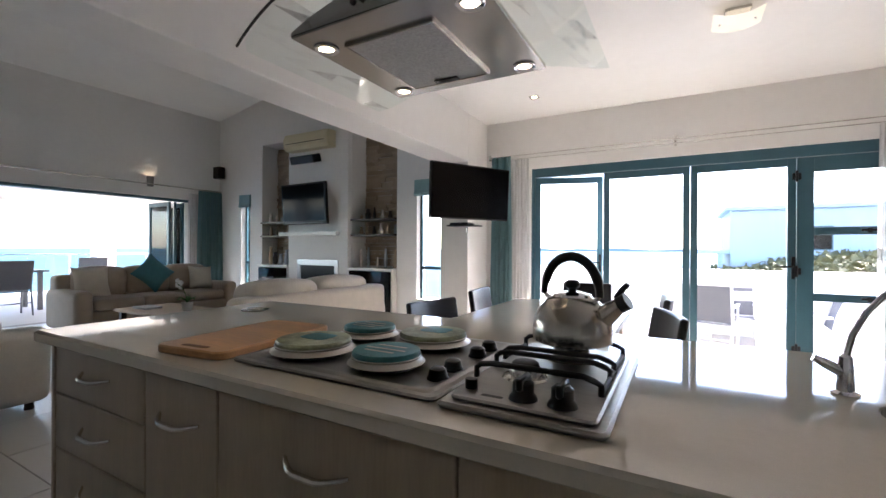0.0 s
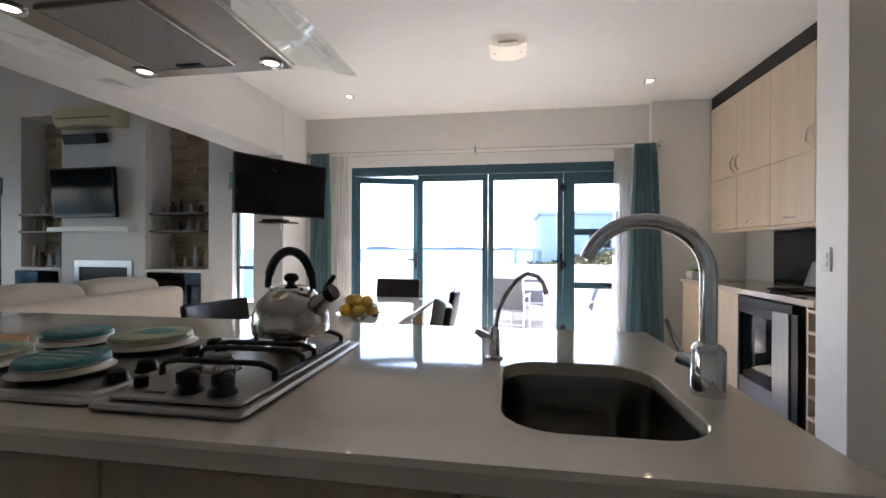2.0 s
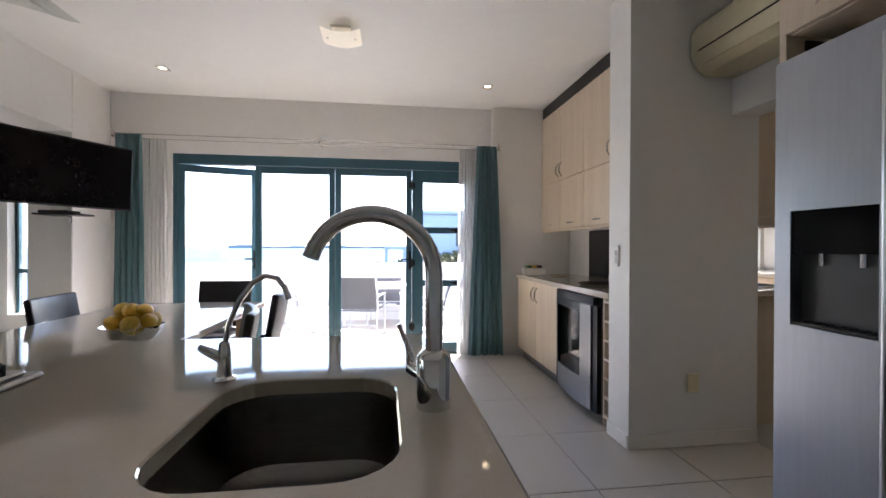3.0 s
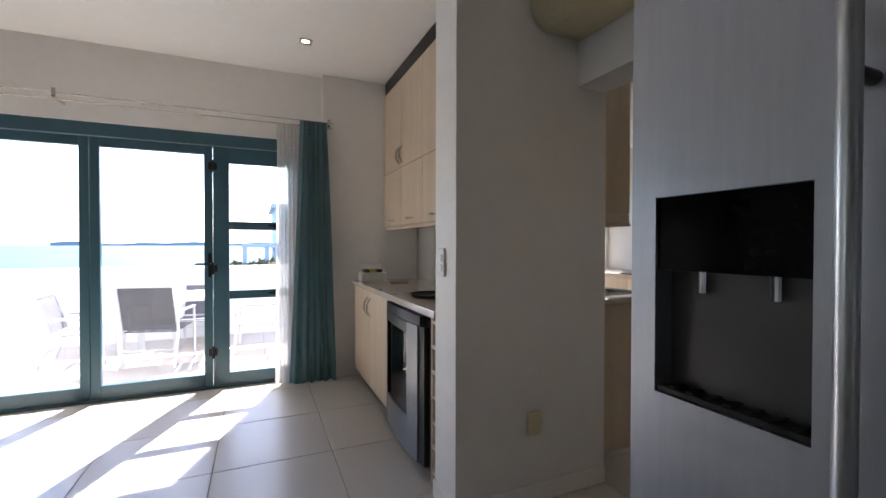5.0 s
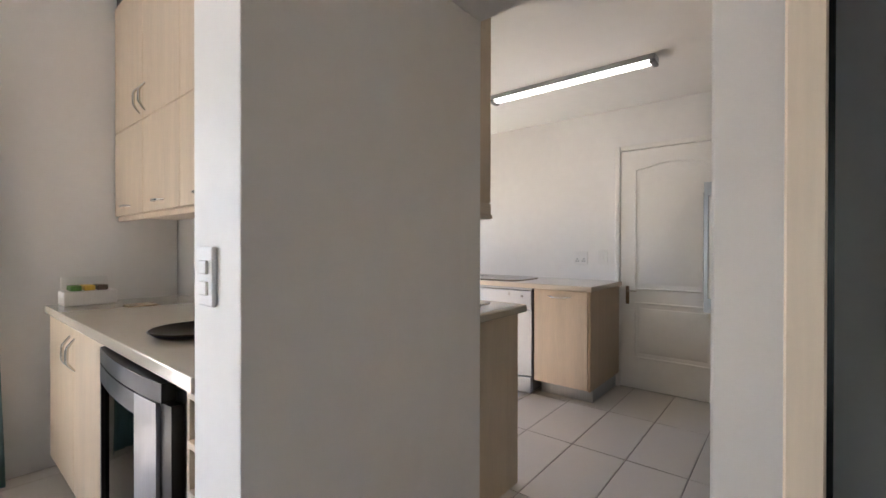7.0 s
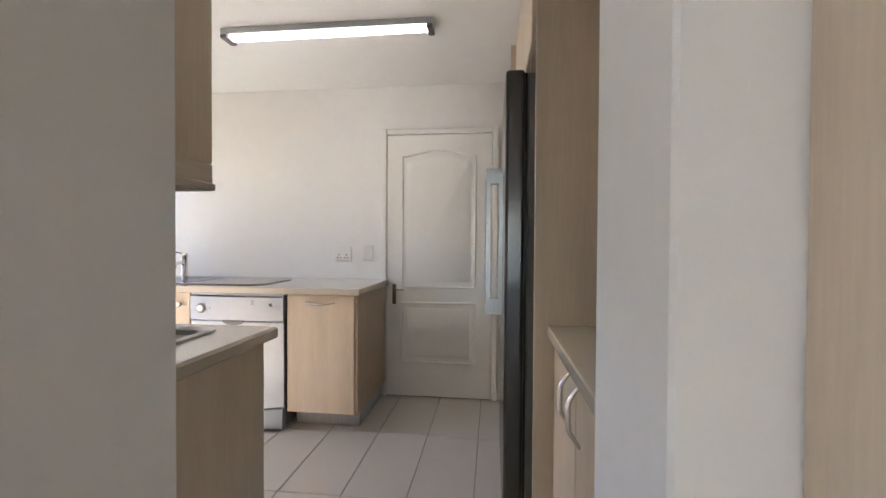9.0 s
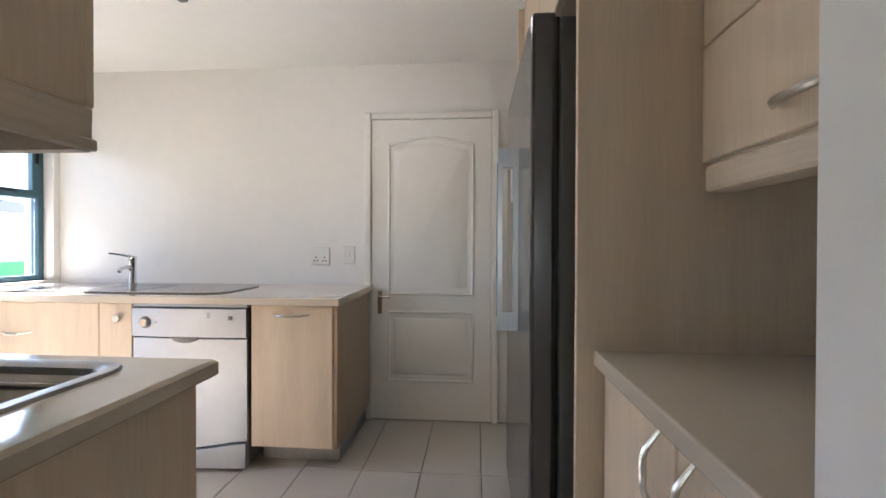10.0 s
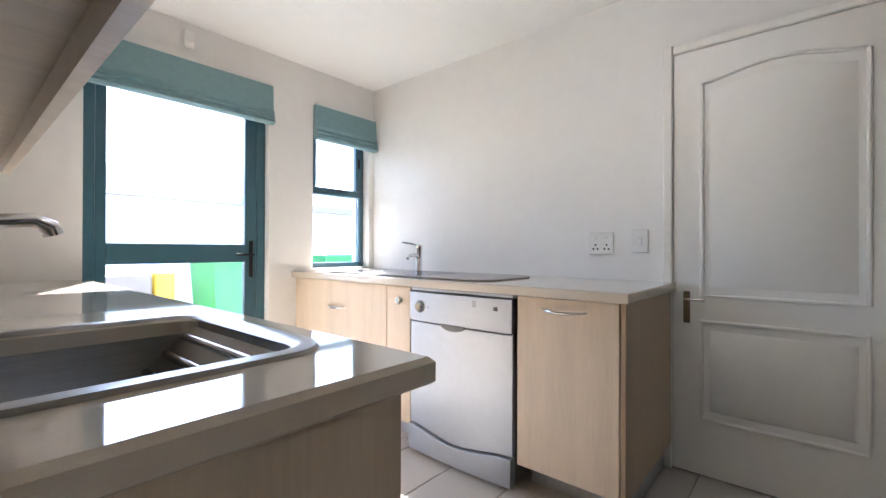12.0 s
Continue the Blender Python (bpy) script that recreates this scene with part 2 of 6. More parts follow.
def tube(points, r, seg=10, closed=False):
    bm = bmesh.new()
    pts = [Vector(p) for p in points]
    rings, up = [], None
    n = len(pts)
    for i, p in enumerate(pts):
        d = (pts[(i + 1) % n] - pts[i - 1]) if closed else (pts[min(i + 1, n - 1)] - pts[max(i - 1, 0)])
        d.normalize()
        if up is None:
            up = d.orthogonal().normalized()
        up = (up - d * up.dot(d)).normalized()
        side = d.cross(up)
        rad = r[i] if isinstance(r, (list, tuple)) else r
        rings.append([bm.verts.new(p + (up * math.cos(k * math.tau / seg) + side * math.sin(k * math.tau / seg)) * rad) for k in range(seg)])
    pairs = list(zip(rings, rings[1:])) + ([(rings[-1], rings[0])] if closed else [])
    for a, b in pairs:
        for k in range(seg):
            bm.faces.new((a[k], a[(k + 1) % seg], b[(k + 1) % seg], b[k]))
    if not closed:
        bm.faces.new(rings[0][::-1])
        bm.faces.new(rings[-1])
    bmesh.ops.recalc_face_normals(bm, faces=bm.faces)
    return bm


def rod(a, b, r, seg=12):
    return tube([a, b], r, seg)


def outline(x0, x1, y0, y1, r, n=6):
    pts = []
    for cx, cy, a0 in ((x1 - r, y1 - r, 0), (x0 + r, y1 - r, 90), (x0 + r, y0 + r, 180), (x1 - r, y0 + r, 270)):
        for k in range(n + 1):
            a = radians(a0 + 90 * k / n)
            pts.append((cx + r * math.cos(a), cy + r * math.sin(a)))
    return pts


def loops(rings, cap0=True, cap1=True):
    """Skin rings that have the same number of points."""
    bm = bmesh.new()
    vs = [[bm.verts.new(p) for p in ring] for ring in rings]
    for a, b in zip(vs, vs[1:]):
        for i in range(len(a)):
            j = (i + 1) % len(a)
            bm.faces.new((a[i], a[j], b[j], b[i]))
    if cap0:
        bm.faces.new(vs[0][::-1])
    if cap1:
        bm.faces.new(vs[-1])
    bmesh.ops.recalc_face_normals(bm, faces=bm.faces)
    return bm


def slab(x0, x1, y0, y1, z0, z1, r=0.03, edge=0.003):
    """A plate with rounded corners in plan and a softened rim."""
    rings = []
    for inset, z in ((edge, z0), (0, z0 + edge), (0, z1 - edge), (edge, z1)):
        rings.append([(x, y, z) for x, y in outline(x0 + inset, x1 - inset, y0 + inset, y1 - inset, max(r - inset, 0.001))])
    return loops(rings)


def basin(x0, x1, y0, y1, top, depth, r, wall=0.002):
    """An open bowl with rounded corners."""
    rings = []
    for inset, z in ((-0.004, top), (0, top - 0.002), (0.006, top - depth * 0.85), (0.03, top - depth * 0.98), (0.05, top - depth)):
        rings.append([(x, y, z) for x, y in outline(x0 + inset, x1 - inset, y0 + inset, y1 - inset, max(r - inset * 0.5, 0.004))])
    return loops(rings, cap0=False)


def bow(p0, p1, out, depth=0.03, r=0.006, n=12):
    a, b, o = Vector(p0), Vector(p1), Vector(out)
    pts = [a.lerp(b, k / n) + o * depth * min(1.0, math.sin(math.pi * k / n) * 1.25) for k in range(n + 1)]
    return tube(pts, [r * (0.75 + 0.45 * math.sin(math.pi * k / n)) for k in range(n + 1)], 8)


def holed(axis, at, thick, u0, u1, z0, z1, holes):
    """A wall in the plane axis=at to at+thick, with openings (u0, u1, z0, z1)."""
    us = sorted({u0, u1, *(h[0] for h in holes), *(h[1] for h in holes)})
    zs = sorted({z0, z1, *(h[2] for h in holes), *(h[3] for h in holes)})
    bm = bmesh.new()
    cache = {}

    def vert(u, z, d):
        key = (round(u, 4), round(z, 4), d)
        if key not in cache:
            p = at + thick * d
            cache[key] = bm.verts.new((p, u, z) if axis == "x" else (u, p, z))
        return cache[key]

    def solid(i, j):
        if not (0 <= i < len(us) - 1 and 0 <= j < len(zs) - 1):
            return False
        u, z = (us[i] + us[i + 1]) / 2, (zs[j] + zs[j + 1]) / 2
        return not any(h[0] < u < h[1] and h[2] < z < h[3] for h in holes)
    for i in range(len(us) - 1):
        for j in range(len(zs) - 1):
            if not solid(i, j):
                continue
            a, b, c, d = us[i], us[i + 1], zs[j], zs[j + 1]
            for s in (0, 1):
                bm.faces.new([vert(a, c, s), vert(b, c, s), vert(b, d, s), vert(a, d, s)])
            for di, dj, p, q in ((-1, 0, (a, c), (a, d)), (1, 0, (b, c), (b, d)), (0, -1, (a, c), (b, c)), (0, 1, (a, d), (b, d))):
                if not solid(i + di, j + dj):
                    bm.faces.new([vert(*p, 0), vert(*q, 0), vert(*q, 1), vert(*p, 1)])
    bmesh.ops.recalc_face_normals(bm, faces=bm.faces)
    return bm


def soft(x0, x1, y0, y1, z0, z1, bev=0.06, puff=0.0):
    """An upholstered block."""
    bm = box(x0, x1, y0, y1, z0, z1, bev, 4)
    if puff:
        bmesh.ops.subdivide_edges(bm, edges=[e for e in bm.edges if e.calc_length() > 0.15], cuts=5, use_grid_fill=True)
        c = Vector(((x0 + x1) / 2, (y0 + y1) / 2, (z0 + z1) / 2))
        h = Vector(((x1 - x0) / 2, (y1 - y0) / 2, (z1 - z0) / 2))
        for v in bm.verts:
            d = v.co - c
            u = [d[k] / h[k] for k in range(3)]
            for k in range(3):
                a, b = u[(k + 1) % 3], u[(k + 2) % 3]
                v.co[k] += puff * u[k] * max(0, 1 - a * a) * max(0, 1 - b * b) + 0.004 * noise.noise(v.co * 6)
    return bm


def pillow(at, w, h, d, turn):
    """A cushion standing on its edge."""
    bm = bmesh.new()
    n = 12
    vs = {}
    for s in (-1, 1):
        for i in range(n + 1):
            for j in range(n + 1):
                u, v = 2 * i / n - 1, 2 * j / n - 1
                pinch = 1 - 0.07 * (u * u * (1 - v * v) + v * v * (1 - u * u)) * 1.5
                t = s * d / 2 * ((1 - u ** 4) * (1 - v ** 4)) ** 0.6
                key = (s if 0 < i < n and 0 < j < n else 0, i, j)
                if key not in vs:
                    vs[key] = bm.verts.new((u * w / 2 * pinch, t, v * h / 2 * pinch))
        for i in range(n):
            for j in range(n):
                q = [vs[(s if 0 < a < n and 0 < b < n else 0, a, b)] for a, b in ((i, j), (i + 1, j), (i + 1, j + 1), (i, j + 1))]
                bm.faces.new(q if s > 0 else q[::-1])
    bmesh.ops.recalc_face_normals(bm, faces=bm.faces)
    return moved(bm, Matrix.Translation(at) @ turn)


def pleats(u0, u1, z0, z1, folds, depth, wob=0.2, seed=1):
    """A hanging cloth along x at y=0, gathered in folds."""
    rnd = random.Random(seed)
    ph = [rnd.uniform(-0.6, 0.6) for _ in range(folds + 2)]
    bm = bmesh.new()
    nu, nz = folds * 10, 14
    grid = []
    for j in range(nz + 1):
        t = j / nz
        row = []
        for i in range(nu + 1):
            u = i / nu
            f = u * folds
            k = ph[int(f)] * (1 - f % 1) + ph[int(f) + 1] * (f % 1)
            y = depth * math.sin(math.tau * f + k * (0.5 + t)) * (0.7 + 0.3 * math.sin(3 * f + 2 * t)) * (0.75 + 0.25 * t)
            spread = 1 + wob * t
            x = (u0 + u1) / 2 + (u - 0.5) * (u1 - u0) * spread + 0.006 * math.sin(math.tau * f * 2 + t * 4)
            row.append(bm.verts.new((x, y, z1 + (z0 - z1) * t + (0.006 * math.sin(f * 4) if j == nz else 0))))
        grid.append(row)
    for a, b in zip(grid, grid[1:]):
        for i in range(nu):
            bm.faces.new((a[i], a[i + 1], b[i + 1], b[i]))
    bmesh.ops.solidify(bm, geom=list(bm.faces), thickness=0.002)
    return bm


# ---------- structure ----------
FRONT, RIGHT = 4.98, 3.15
structure("floor", box(-8.3, 6.2, -3.2, 6.0, -0.12, -0.006, 0), GROUT, "grey grout bed under the cream floor tiles")
structure("wall_front_kitchen", holed("y", FRONT, 0.22, -1.95, 3.35, 0, 2.9, [(-1.04, 2.08, 0, 2.12)]), WALL, "cream painted wall around the folding glass doors")
structure("wall_front_return", box(2.26, 3.15, 4.89, 4.979, 0, 2.7, 0.004), WALL, "cream painted return beside the tall cupboards")
structure("wall_divider", holed("x", 3.16, 0.18, 1.955, 5.2, 0, 2.9, [(1.955, 2.70, 0, 1.975)]), WALL, "cream painted wall with a doorless opening to the scullery")
structure("wall_stub", box(3.17, 3.5, -3.0, 1.942, 0, 2.9, 0.006), WALL, "white painted wall end beside the fridge")
structure("wall_end", box(2.505, 3.3445, 2.652, 2.88, 0, 2.705, 0.003, 2), WALL, "cream painted short wall with a bright end face")
structure("baseboard_end", join(box(2.493, 3.343, 2.640, 2.651, 0.0, 0.085, 0.004), box(2.493, 2.504, 2.652, 2.88, 0.0, 0.085, 0.004)), TRIM, "white skirting round the wall end")
structure("wall_back", box(-8.3, 3.2, -3.2, -3.0, 0, 5.2, 0), WALL, "cream painted wall behind the kitchen")
structure("ceiling", box(-1.62, 3.36, -3.0, 5.2, 2.705, 2.8, 0), CEIL, "white painted flat kitchen ceiling")
structure("beam", box(-1.95, -1.6, -3.0, 4.45, 2.165, 2.86, 0.006), WALL, "white painted beam between the kitchen and living room")
structure("beam_upstand", box(-1.9, -1.65, -3.0, 5.95, 2.861, 5.3, 0), WALL, "white painted wall above the beam")
structure("column", box(-1.95, -1.6, 4.45, 4.979, 0, 2.86, 0.006), WALL, "white painted square column under the beam")

# living room
LX, LY = -8.07, 5.73
structure("wall_living_left", holed("x", LX - 0.25, 0.25, -3.0, 6.0, 0, 4.2, [(-0.4, 5.1, 0, 2.13)]), WALL, "cream wall with a wide folding door opening")
structure("wall_living_front", holed("y", LY, 0.25, -8.32, -1.7, 0, 5.4, [(-7.36, -7.09, 0.35, 2.18), (-3.1, -2.58, 0.4, 2.18), (-6.72, -5.86, 0, 3.2), (-4.42, -3.48, 0, 3.2)]), WALL, "cream living room wall with two niches and narrow windows")
structure("wall_side_step", box(-1.95, -1.7, 5.201, LY, 0, 5.2, 0), WALL, "cream wall return")
structure("niche_back_1", box(-6.9, -5.7, LY + 0.40, LY + 0.5, 0, 3.3, 0), WALL, "niche back")
structure("niche_back_2", box(-4.6, -3.3, LY + 0.40, LY + 0.5, 0, 3.3, 0), WALL, "niche back")
structure("niche_side", join(*[box(a, a + 0.06, LY + 0.251, LY + 0.399, 0, 3.26, 0) for a in (-6.78, -5.859, -4.48, -3.479)]), WALL, "niche sides")
structure("niche_top", join(box(-6.72, -5.86, LY + 0.251, LY + 0.399, 3.2, 3.26, 0), box(-4.42, -3.48, LY + 0.251, LY + 0.399, 3.2, 3.26, 0)), WALL, "niche tops")
slope = loops([[(x, y, z) for x, z in ((-8.4, 3.80), (-1.6, 5.0), (-1.6, 5.15), (-8.4, 3.95))] for y in (-3.1, 6.1)])
structure("ceiling_living", slope, CEIL, "white sloping living room ceiling")

# scullery
SX, SY, SH = 5.91, 5.2, 2.38
structure("wall_scullery_far", box(SX, SX + 0.2, 1.2, 5.42, 0, 2.6, 0), WALL, "white painted scullery wall with a panelled door")
structure("wall_scullery_left", holed("y", SY, 0.22, 3.36, 6.1, 0, 2.6, [(4.03, 5.0, 0, 2.15), (5.335, 5.86, 0.915, 2.12)]), WALL, "white wall with a stable door and a window")
structure("wall_scullery_right", box(3.5, 6.1, 1.2, 1.36, 0, 2.6, 0), WALL, "white wall behind the fridge")
structure("ceiling_scullery", box(3.341, 6.1, 1.2, 5.42, SH, SH + 0.1, 0), CEIL, "white painted scullery ceiling")

# ---------- terrace, sea and distance ----------
def ground_height(x, y):
    d = max(0.0, max(abs(x) - 14, abs(y) - 12))
    return -0.35 - 15.5 * (1 - math.exp(-d / 30)) + (0.5 * noise.noise(Vector((x, y, 0)) * 0.15) if d > 0 else 0)


bm = bmesh.new()
rings = []
for r in (0, 10, 14, 18, 24, 32, 45, 60, 90, 150, 400, 1500, 4500):
    rings.append([bm.verts.new((r * math.cos(a * math.tau / 48), r * math.sin(a * math.tau / 48), ground_height(r * math.cos(a * math.tau / 48), r * math.sin(a * math.tau / 48)))) for a in range(48)] if r else [bm.verts.new((0, 0, -0.35))])
for a, b in zip(rings, rings[1:]):
    for i in range(48):
        j = (i + 1) % 48
        bm.faces.new(list(dict.fromkeys([a[i % len(a)], b[i], b[j], a[j % len(a)]])))
structure("ground", bm, SAND, "sandy coastal ground falling to the sea")
bm = bmesh.new()
bmesh.ops.create_circle(bm, cap_ends=True, radius=4500, segments=96)
bmesh.ops.translate(bm, verts=bm.verts, vec=(0, 0, -11))
structure("water", bm, SEA, "bright turquoise sea to the horizon")
structure("terrace", box(-3.6, 12.0, 5.2, 7.6, -0.3, -0.035, 0), GROUT, "terrace slab outside the folding doors")
structure("parapet", box(-3.6, 12.0, 7.45, 7.65, -0.3, 0.90, 0.01), RENDER_W, "white rendered terrace parapet")
structure("patio", box(-14.5, -8.32, -4.0, 7.0, -0.3, -0.02, 0), DECK, "covered patio floor beyond the living room")
structure("patio_roof", box(-12.6, -8.33, -4.0, 7.0, 2.55, 2.7, 0), CEIL, "white boarded patio ceiling")
structure("patio_beam", join(box(-12.6, -12.3, -4.0, 7.0, 2.2, 2.549, 0.01), box(-12.29, -8.33, 6.6, 6.8, 2.2, 2.549, 0.01)), RENDER_W, "white patio edge beam")
structure("patio_column", join(box(-12.6, -12.2, 5.2, 5.6, -0.02, 2.199, 0.01), box(-12.6, -12.2, 0.0, 0.4, -0.02, 2.199, 0.01)), RENDER_W, "white square patio columns")

hill = bmesh.new()
grid = []
for i in range(41):
    row = []
    for j in range(21):
        u, v = i / 40, j / 20
        x, y = -3 + 45 * u, 15 + 17 * v
        h = (math.sin(math.pi * v) ** 0.8) * (0.9 + 1.0 * min(1, u * 2.2)) * min(1, u * 5) + 0.22 * noise.noise(Vector((x, y, 0)) * 0.7)
        row.append(hill.verts.new((x, y, -0.6 + h * 1.05 if 0 < v < 1 else -4)))
    grid.append(row)
for a, b in zip(grid, grid[1:]):
    for j in range(20):
        hill.faces.new((a[j], b[j], b[j + 1], a[j + 1]))
structure("dune_hill", hill, SAND, "low dune hill covered in scrub", True)
rnd = random.Random(4)
verts, faces = [], []
for _ in range(5200):
    u, v = rnd.random(), rnd.uniform(0.05, 0.75)
    x, y = -3 + 45 * u ** 1.5, 15 + 17 * v
    u = (x + 3) / 45
    h = (math.sin(math.pi * v) ** 0.8) * (0.9 + 1.0 * min(1, u * 2.2)) * min(1, u * 5) + 0.22 * noise.noise(Vector((x, y, 0)) * 0.7)
    z = -0.6 + h * 1.05
    s = rnd.uniform(0.12, 0.34)
    for _k in range(5):
        c = Vector((x + rnd.gauss(0, s * 0.6), y + rnd.gauss(0, s * 0.6), z + rnd.uniform(-0.05, s * 0.7)))
        n0 = len(verts)
        a, b = Vector([rnd.gauss(0, 1) for _q in range(3)]).normalized(), Vector([rnd.gauss(0, 1) for _q in range(3)]).normalized()
        verts += [c + a * s * 0.5, c + b * s * 0.5, c - a * s * 0.5, c - b * s * 0.5 + Vector((0, 0, s * 0.3))]
        faces += [(n0, n0 + 1, n0 + 2, n0 + 3)]
me = bpy.data.meshes.new("scrub")
me.from_pydata(verts, [], faces)
me.materials.append(BUSH)
tagged(new("scrub", me), "olive green and ochre scrub on the dune", "shrubs", "", "stuff")

house = thing("neighbour_house", "flat-roofed house behind the dune, coloured pale blue for shade and haze", "house", (6, 27, -0.5))
part("wall", box(2.6, 12, 25, 31, -1.5, 3.1, 0.02), HOUSEB, house)
part("roof", box(2.4, 12.2, 24.8, 31.2, 3.1, 3.3, 0.02), HOUSEB, house)
part("balcony", join(box(1.0, 2.6, 25, 28, 1.0, 1.2, 0.01), box(1.05, 1.25, 25.05, 25.25, -1.5, 1.0, 0), box(2.1, 2.3, 25.05, 25.25, -1.5, 1.0, 0)), HOUSEB, house)
for x in (5.2, 8.4):
    w = part("window", box(x, x + 1.2, 24.97, 25.05, 1.2, 2.3, 0.01), TEALF, house)
    part("pane", box(x + 0.06, x + 1.14, 24.955, 24.97, 1.26, 2.24, 0), SCREEN, w)
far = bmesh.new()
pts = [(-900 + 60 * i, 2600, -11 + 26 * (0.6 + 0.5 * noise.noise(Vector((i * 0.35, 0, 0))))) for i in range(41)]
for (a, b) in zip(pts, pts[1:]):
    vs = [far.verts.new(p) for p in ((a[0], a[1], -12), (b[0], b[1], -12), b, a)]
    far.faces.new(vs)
# distance haze is mixed into the flat blue-grey of the coast
structure("backdrop", far, material("hazed_coast", (0.20, 0.27, 0.33), 1.0, vary=0.1, scale=0.01), "hazy far coastline")

# yard beyond the scullery
structure("yard", box(3.4, 12.0, 7.66, 11.0, -0.3, -0.03, 0), DECK, "yard paving")
structure("yard_wall", box(3.0, 9.5, 8.2, 8.4, -0.1, 2.0, 0.01), RENDER_W, "white yard wall")


# ---------- glazing ----------
def leaf(name, x0, x1, z0, z1, y, bars=(), stile=0.062, label="teal aluminium glazed door leaf", swing=0.0, foot=0.1, head=0.075, hang=0.062):
    """A glazed door leaf in a plane of constant y; swing turns it on its first edge."""
    d = 0.045
    door = thing(name, label, "door", (x0, y, z0), "folding door leaves")
    part("frame", join(box(x0, x0 + hang, y, y + d, z0, z1, 0.003), box(x1 - stile, x1, y, y + d, z0, z1, 0.003)), TEALF, door)
    part("rail", box(x0 + hang, x1 - stile, y, y + d, z1 - head, z1, 0.003), TEALF, door)
    part("rail", box(x0 + hang, x1 - stile, y, y + d, z0, z0 + foot, 0.003), TEALF, door)
    edges = [z0 + foot, *[v for b in bars for v in (b - 0.035, b + 0.035)], z1 - head]
    for b in bars:
        part("transom", box(x0 + hang, x1 - stile, y, y + d, b - 0.035, b + 0.035, 0.003), TEALF, door)
        part("latch", join(box(x1 - stile - 0.16, x1 - stile - 0.05, y - 0.018, y, b - 0.006, b + 0.012, 0.003), box(x1 - stile - 0.12, x1 - stile - 0.09, y - 0.012, y, b - 0.02, b + 0.02, 0.003)), BLACKP, door)
    for lo, hi in zip(edges[::2], edges[1::2]):
        p = part("pane", box(x0 + hang, x1 - stile, y + 0.019, y + 0.025, lo, hi, 0), GLASS, door)
        p.visible_shadow = False
    if swing:
        door.rotation_euler = (0, 0, radians(swing))
    return door


structure("door_frame", join(box(-1.04, -1.002, 5.0, 5.1, 0.0, 2.12, 0.003), box(2.042, 2.08, 5.0, 5.1, 0.0, 2.12, 0.003), box(-1.001, 2.041, 5.0, 5.1, 2.02, 2.12, 0.003), box(-1.001, 2.041, 5.0, 5.1, -0.005, 0.012, 0.003)), TEALF, "teal aluminium folding door frame")
for k, (a, b, bars) in enumerate(((-1.0, -0.252, ()), (-0.248, 0.563, ()), (0.567, 1.387, ()), (1.391, 2.04, (0.775, 1.36)))):
    d = leaf("folding_door", a, b, 0.015, 2.015, 5.02, bars, label="teal aluminium glazed folding door leaf" + (", ajar" if k == 0 else ""), swing=17 if k == 0 else 0, head=0.13 if k == 3 else 0.07, hang=0.12 if k == 3 else 0.062)
    if k in (0, 2):
        hx = b - 0.03 if k == 0 else b - 0.02
        h = part("handle", join(box(hx - 0.013, hx + 0.013, 5.008, 5.02, 0.93, 1.13, 0.003), rod((hx, 5.01, 1.04), (hx, 4.97, 1.04), 0.008), rod((hx, 4.972, 1.04), (hx - 0.1, 4.972, 1.04), 0.008)), BLACKP, d)
        if k == 0:
            bpy.context.view_layer.update()
for z in (0.3, 1.0, 1.85):
    solo("hinge", join(rod((1.389, 5.012, z - 0.05), (1.389, 5.012, z + 0.05), 0.011), box(1.357, 1.421, 5.012, 5.02, z - 0.03, z + 0.03, 0.002)), BLACKP, "black hinge between folding door leaves", "hinge", "door hinges")


def curtain(name, x0, x1, y, folds, mat, label, depth=0.03, wob=0.25, top=2.25, seed=1):
    bm = pleats(x0, x1, 0.02, top, folds, depth, wob, seed)
    bmesh.ops.translate(bm, verts=bm.verts, vec=(0, y, 0))
    return solo(name, bm, mat, label, "curtain", "kitchen curtains", True)


curtain("curtain", 2.06, 2.28, 4.79, 6, CURT, "teal cloth curtain drawn to the side", wob=0.75, seed=2)
curtain("curtain", -1.46, -1.23, 4.80, 5, CURT, "teal cloth curtain drawn to the side", seed=5)
curtain("sheer_curtain", 1.88, 2.06, 4.86, 6, SHEER, "sheer white curtain gathered beside the teal one", 0.02, 0.15, 2.22, 3)
curtain("sheer_curtain", -1.24, -1.03, 4.86, 6, SHEER, "sheer white curtain gathered beside the teal one", 0.02, 0.15, 2.22, 7)
rail = thing("curtain_rail", "thin double steel curtain wire with small brackets", "curtain rail", (0.4, 4.9, 2.24))
part("wire", rod((-1.5, 4.80, 2.255), (2.34, 4.80, 2.255), 0.005), NICKEL, rail)
part("wire", rod((-1.5, 4.86, 2.225), (2.34, 4.86, 2.225), 0.004), NICKEL, rail)
for x in (-1.48, 0.436, 2.3):
    part("bracket", join(box(x - 0.01, x + 0.01, 4.79, 4.979, 2.22, 2.235, 0.002), box(x - 0.012, x + 0.012, 4.79, 4.80, 2.22, 2.285, 0.002)), NICKEL, rail)

